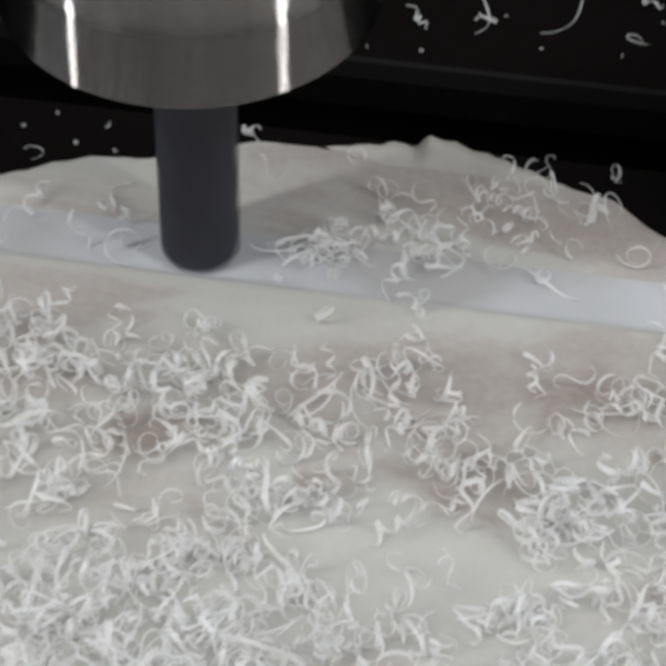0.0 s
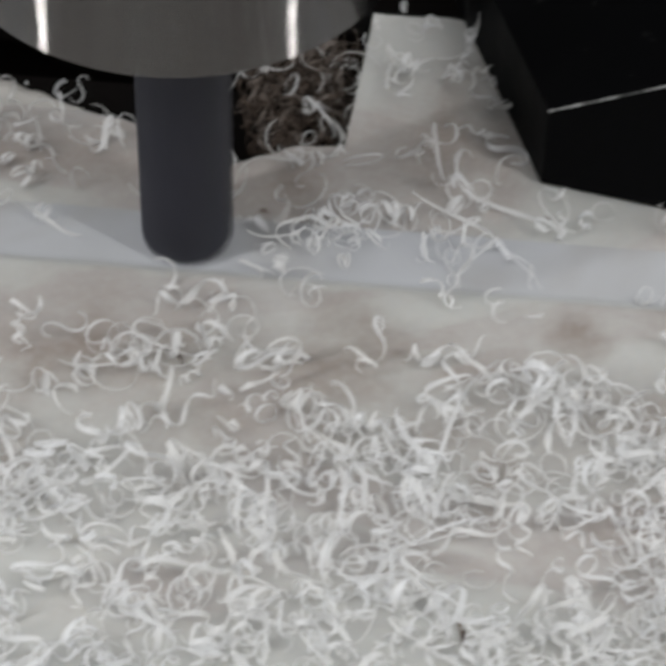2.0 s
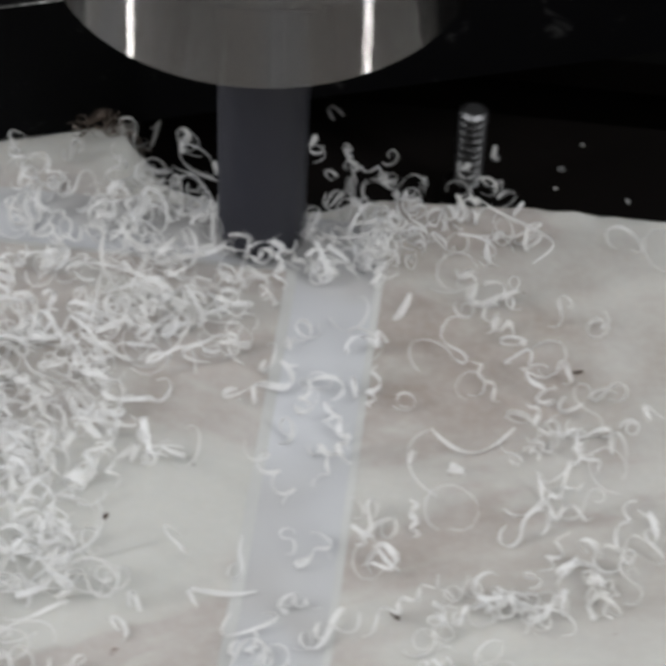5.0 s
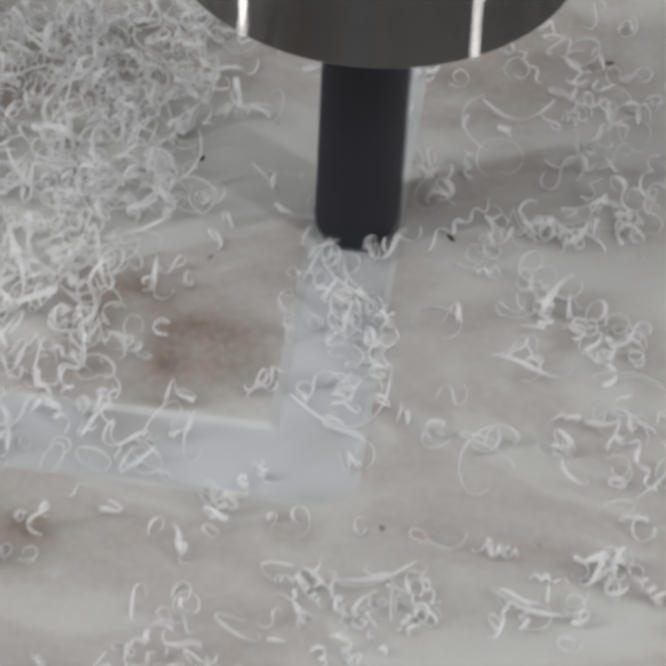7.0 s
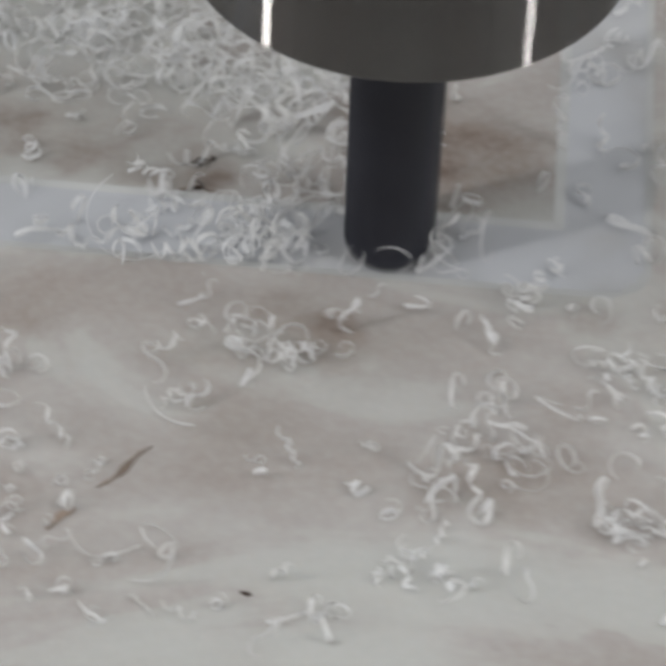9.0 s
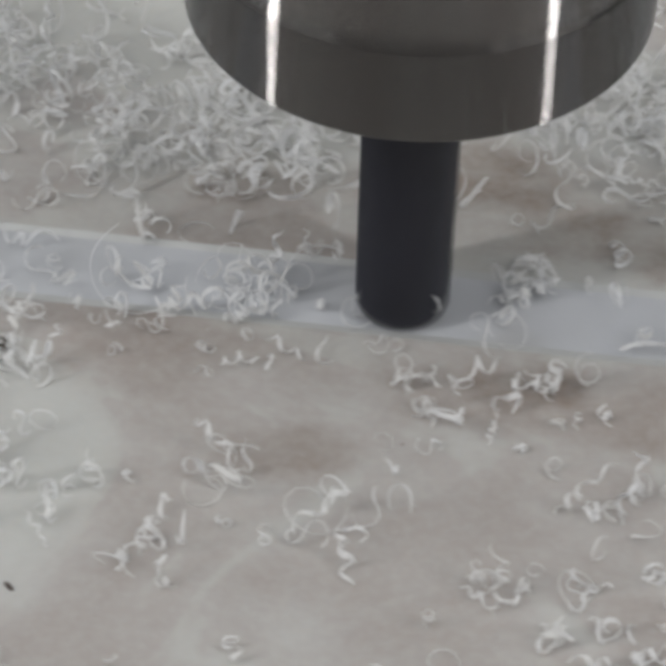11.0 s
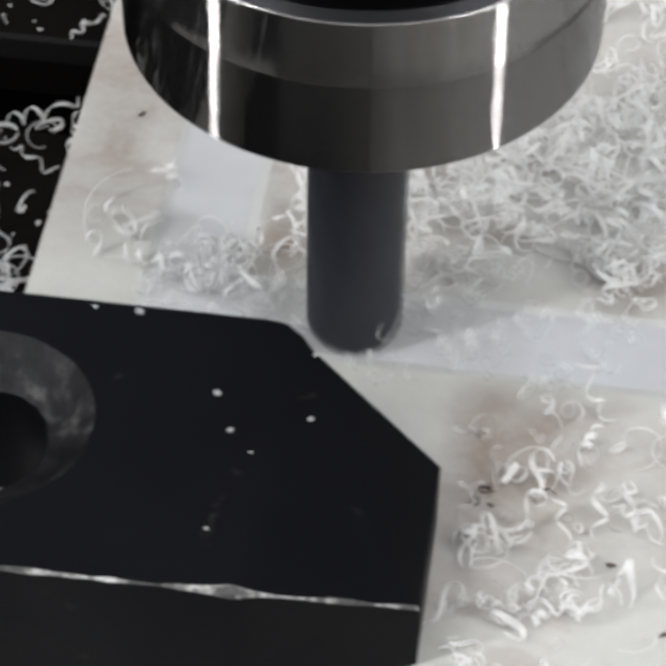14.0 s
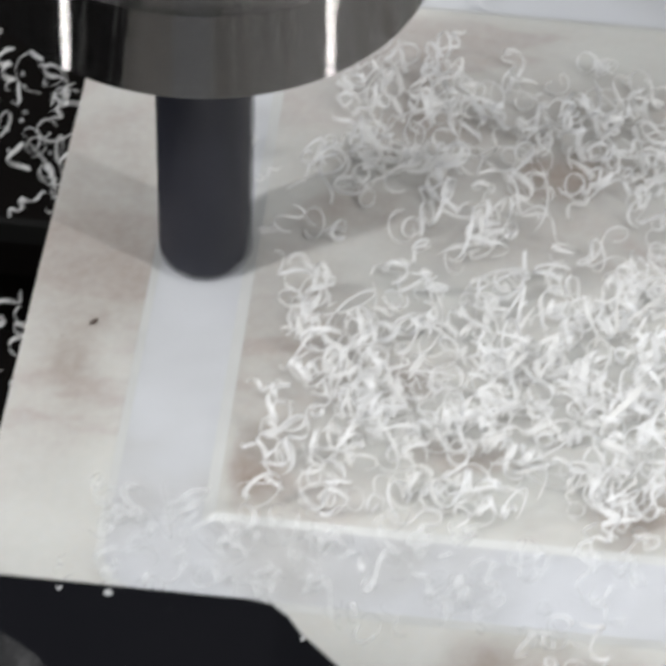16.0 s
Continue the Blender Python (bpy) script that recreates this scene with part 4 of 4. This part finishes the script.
heap("swarf_nest", mat_spots, "matted nest of brown swarf behind the plate", NEST)
heap("shavings", top_spots, "tangled pale shavings along the plate's torn edge")


def crumb_mesh(k):
    """A small dark crumb, longer than wide."""
    bm = bmesh.new()
    bmesh.ops.create_icosphere(bm, subdivisions=2, radius=0.38 * MM)
    rng = random.Random(40 + k)
    long = rng.uniform(1.2, 2.6)
    for v in bm.verts:
        v.co *= rng.uniform(0.7, 1.15)
        v.co.x *= long
        v.co.y = v.co.y * 0.7 + 120 * v.co.x ** 2
        v.co.z = v.co.z * 0.4
    me = bpy.data.meshes.new("dark_crumb")
    bm.to_mesh(me)
    bm.free()
    me.materials.append(DARK)
    return me


CRUMBS = [crumb_mesh(k) for k in range(6)]
for k, (x, y) in enumerate(((69.7, -14.5), (53.7, -19.0), (59, -18.2), (52.2, -20.3), (31.8, -13.1), (45.8, -27.6), (72.1, -43.9), (77, -42.7), (51.4, -34.8), (151.6, 10.8),
                            (162.5, -48.9), (175.9, 45.2), (206.4, 36.9), (222.9, 71.5), (128.6, 37.9), (33.8, -22), (-10.1, 28.2),
                            (150.2, 9.7), (150.5, 5.9), (106.7, 14.3))):
    ob = new("dark_crumb", CRUMBS[k % 6])
    ob.matrix_world = pose(x * MM, y * MM, 0.12 * MM, 0, 0, k * 71)
    tagged(ob, "tiny dark brown burnt crumb on the plate", "crumb", "dark crumbs")


def dark_curl(x, y, heading, kind, big):
    """A burnt brown curl lying flat on the plate."""
    v = curl(np.random.default_rng(int(60 + abs(x))), big, kind)
    v -= (v[:, 0].mean(), v[:, 1].mean(), v[:, 2].min())
    me = bpy.data.meshes.new("dark_curl")
    me.from_pydata((v * MM).tolist(), [], curl_faces(len(v) // 4))
    me.polygons.foreach_set("use_smooth", [True] * len(me.polygons))
    me.materials.append(DARK)
    ob = new("dark_curl", me)
    ob.matrix_world = pose(x * MM, y * MM, 0.15 * MM, 0, 0, heading)
    tagged(ob, "burnt dark brown curl of plastic on the plate", "shaving", "dark curls")


for x, y, heading, kind, big in ((69.5, -13.1, 250, "hook", 0.8), (54.2, -17.6, 20, "snake", 0.9), (58, -17.3, 0, "hook", 0.9), (33.3, -20.6, 30, "hook", 0.7), (38.7, -20.3, 80, "hook", 0.8),
                                 (106.6, 14.6, 30, "hook", 0.7), (150.2, 9.7, 10, "snake", 0.7), (150.5, 5.8, 0, "hook", 0.6), (32.3, -21.9, 0, "hook", 0.7), (97.2, 69.7, 90, "ribbon", 0.3)):
    dark_curl(x, y, heading, kind, big)


def flake_mesh(k):
    bm = bmesh.new()
    bmesh.ops.create_icosphere(bm, subdivisions=1, radius=0.42 * MM)
    rng = random.Random(k)
    for v in bm.verts:
        v.co *= rng.uniform(0.5, 1.2)
        v.co.z *= 0.45
    me = bpy.data.meshes.new("white_flake")
    bm.to_mesh(me)
    bm.free()
    me.materials.append(SHAVING)
    return me


FLAKES = [flake_mesh(k) for k in range(4)]
for k, (x, y, z, size) in enumerate(((8.2, -26.9, 17.6, 1.0), (10.1, -31.1, 17.6, 0.8), (16.9, -27.0, 15.5, 0.8), (-4.9, -17.9, 17.6, 0.7), (-0.6, -17.9, 17.6, 1.1), (10.0, -42.5, 17.6, 0.5),
                                     (16.2, -19.4, 15.9, 0.6), (12.4, -33.4, 17.6, 0.4))):
    ob = new("white_flake", FLAKES[k % 4])
    ob.matrix_world = pose(x * MM, y * MM, (z + 0.08) * MM, 0, 0, k * 53) @ Matrix.Scale(size, 4)
    tagged(ob, "tiny white plastic flake on the black clamp", "flake", "white flakes")
specks = []
for _ in range(150):
    x, y = RNG.uniform(-48, -18.5), RNG.uniform(-8, 100)
    if not 36 < y < 54:
        specks.append((x, y, BED_Z / MM + 0.02, RNG.uniform(0.12, 0.3), 0.9))
for _ in range(170):
    x, y = RNG.uniform(-10, 235), RNG.uniform(98, 158)
    if y > back_edge(x) + 1 and not 124 < y < 142 and not (x > 96 and y < 135 and x < 118):
        specks.append((x, y, BED_Z / MM + 0.02, RNG.uniform(0.1, 0.25), 0.9))
heap("plastic_dust", specks, "fine white plastic dust on the black table")

# shavings thrown about by the cutter
FLYING = []
for k in range(4):
    v = placed(np.random.default_rng(900 + k), 0, 0, 0, 0.7 + 0.1 * k, 0.2, "snake")
    v -= v.mean(0)
    me = bpy.data.meshes.new("flying_shaving")
    me.from_pydata((v * MM).tolist(), [], curl_faces(len(v) // 4))
    me.polygons.foreach_set("use_smooth", [True] * len(me.polygons))
    me.set_sharp_from_angle(angle=radians(58))
    me.materials.append(SHAVING)
    FLYING.append(tagged(new("flying_shaving", me), "white curled shaving thrown up beside the cutter", "shaving", "flying shavings"))


def gouge(x0, y0, x1, y1, w):
    """A shallow dark scratch: a flat tapered wedge let into the surface."""
    bm = bmesh.new()
    n = 14
    up, low = [], []
    for k in range(n + 1):
        u = k / n
        x, y = x0 + (x1 - x0) * u, y0 + (y1 - y0) * u + 0.3 * math.sin(u * 8 + x0)
        q = w * math.sin(math.pi * min(0.98, max(0.02, u))) * (0.6 + 0.5 * noise.noise((u * 9, x0, 0)))
        z = 0.2
        up.append(bm.verts.new(((x - q) * MM, (y + q) * MM, z * MM)))
        low.append(bm.verts.new(((x + q) * MM, (y - q) * MM, z * MM)))
    for k in range(n):
        bm.faces.new((up[k], low[k], low[k + 1], up[k + 1]))
    got = bmesh.ops.extrude_face_region(bm, geom=bm.faces[:])
    for v in got["geom"]:
        if isinstance(v, bmesh.types.BMVert):
            v.co.z -= 0.35 * MM
    bmesh.ops.recalc_face_normals(bm, faces=bm.faces)
    part("gouge", bm, BROWN, PLATE_THING, "dark ragged scratch")


gouge(142.3, -43.2, 144.7, -40.2, 0.42)
gouge(146.4, -37.9, 151.1, -31.6, 0.36)
gouge(128, 41, 128.6, 36.5, 0.22)
gouge(148, 5.6, 152.5, 5.9, 0.3)


# ---------------------------------------------------------------- what moves
def motions():
    tip = -(DEPTH - 0.1) * MM
    walk(SPINDLE, [(t, pose(x, y, tip)) for t, x, y in FEED])
    ts, fx, fy = [r[0] for r in FEED], [r[1] for r in FEED], [r[2] for r in FEED]
    for k, ob in enumerate(FLYING):
        rows = []
        for n in range(81):
            s = n * 0.2
            a = 0.9 * n * (1 if k % 2 else -1) * (0.7 + 0.1 * k) + k
            q = (9.5 + 3.5 * math.sin(n * 1.7 + k)) * MM
            x, y = float(np.interp(s, ts, fx)), float(np.interp(s, ts, fy))
            rows.append((s, pose(x + q * math.cos(a), y + q * math.sin(a), (2.2 + 3.5 * abs(math.sin(n * 0.6 + 2 * k))) * MM, 40 * n % 360 * 0.2, 0, 57 * n * 0.6 % 360)))
        walk(ob, rows)
    rows = []
    for n in range(81):
        s = n * 0.2
        x, y = float(np.interp(s, ts, fx)), float(np.interp(s, ts, fy))
        heading = float(np.interp(s, (0, 5.0, 5.8, 8.0, 8.8, 13.7, 14.8, 16), (0, 0, -90, -90, -180, -180, -270, -270)))
        rows.append((s, pose(x, y, 0, 0, 0, heading)))
    walk(DRIFT, rows)
    steps = 16 * FPS
    walk(MILL, [(k / FPS, pose(0, 0, 0, 0, 0, (88.0 * k) % 360)) for k in range(steps + 1)])


motions()
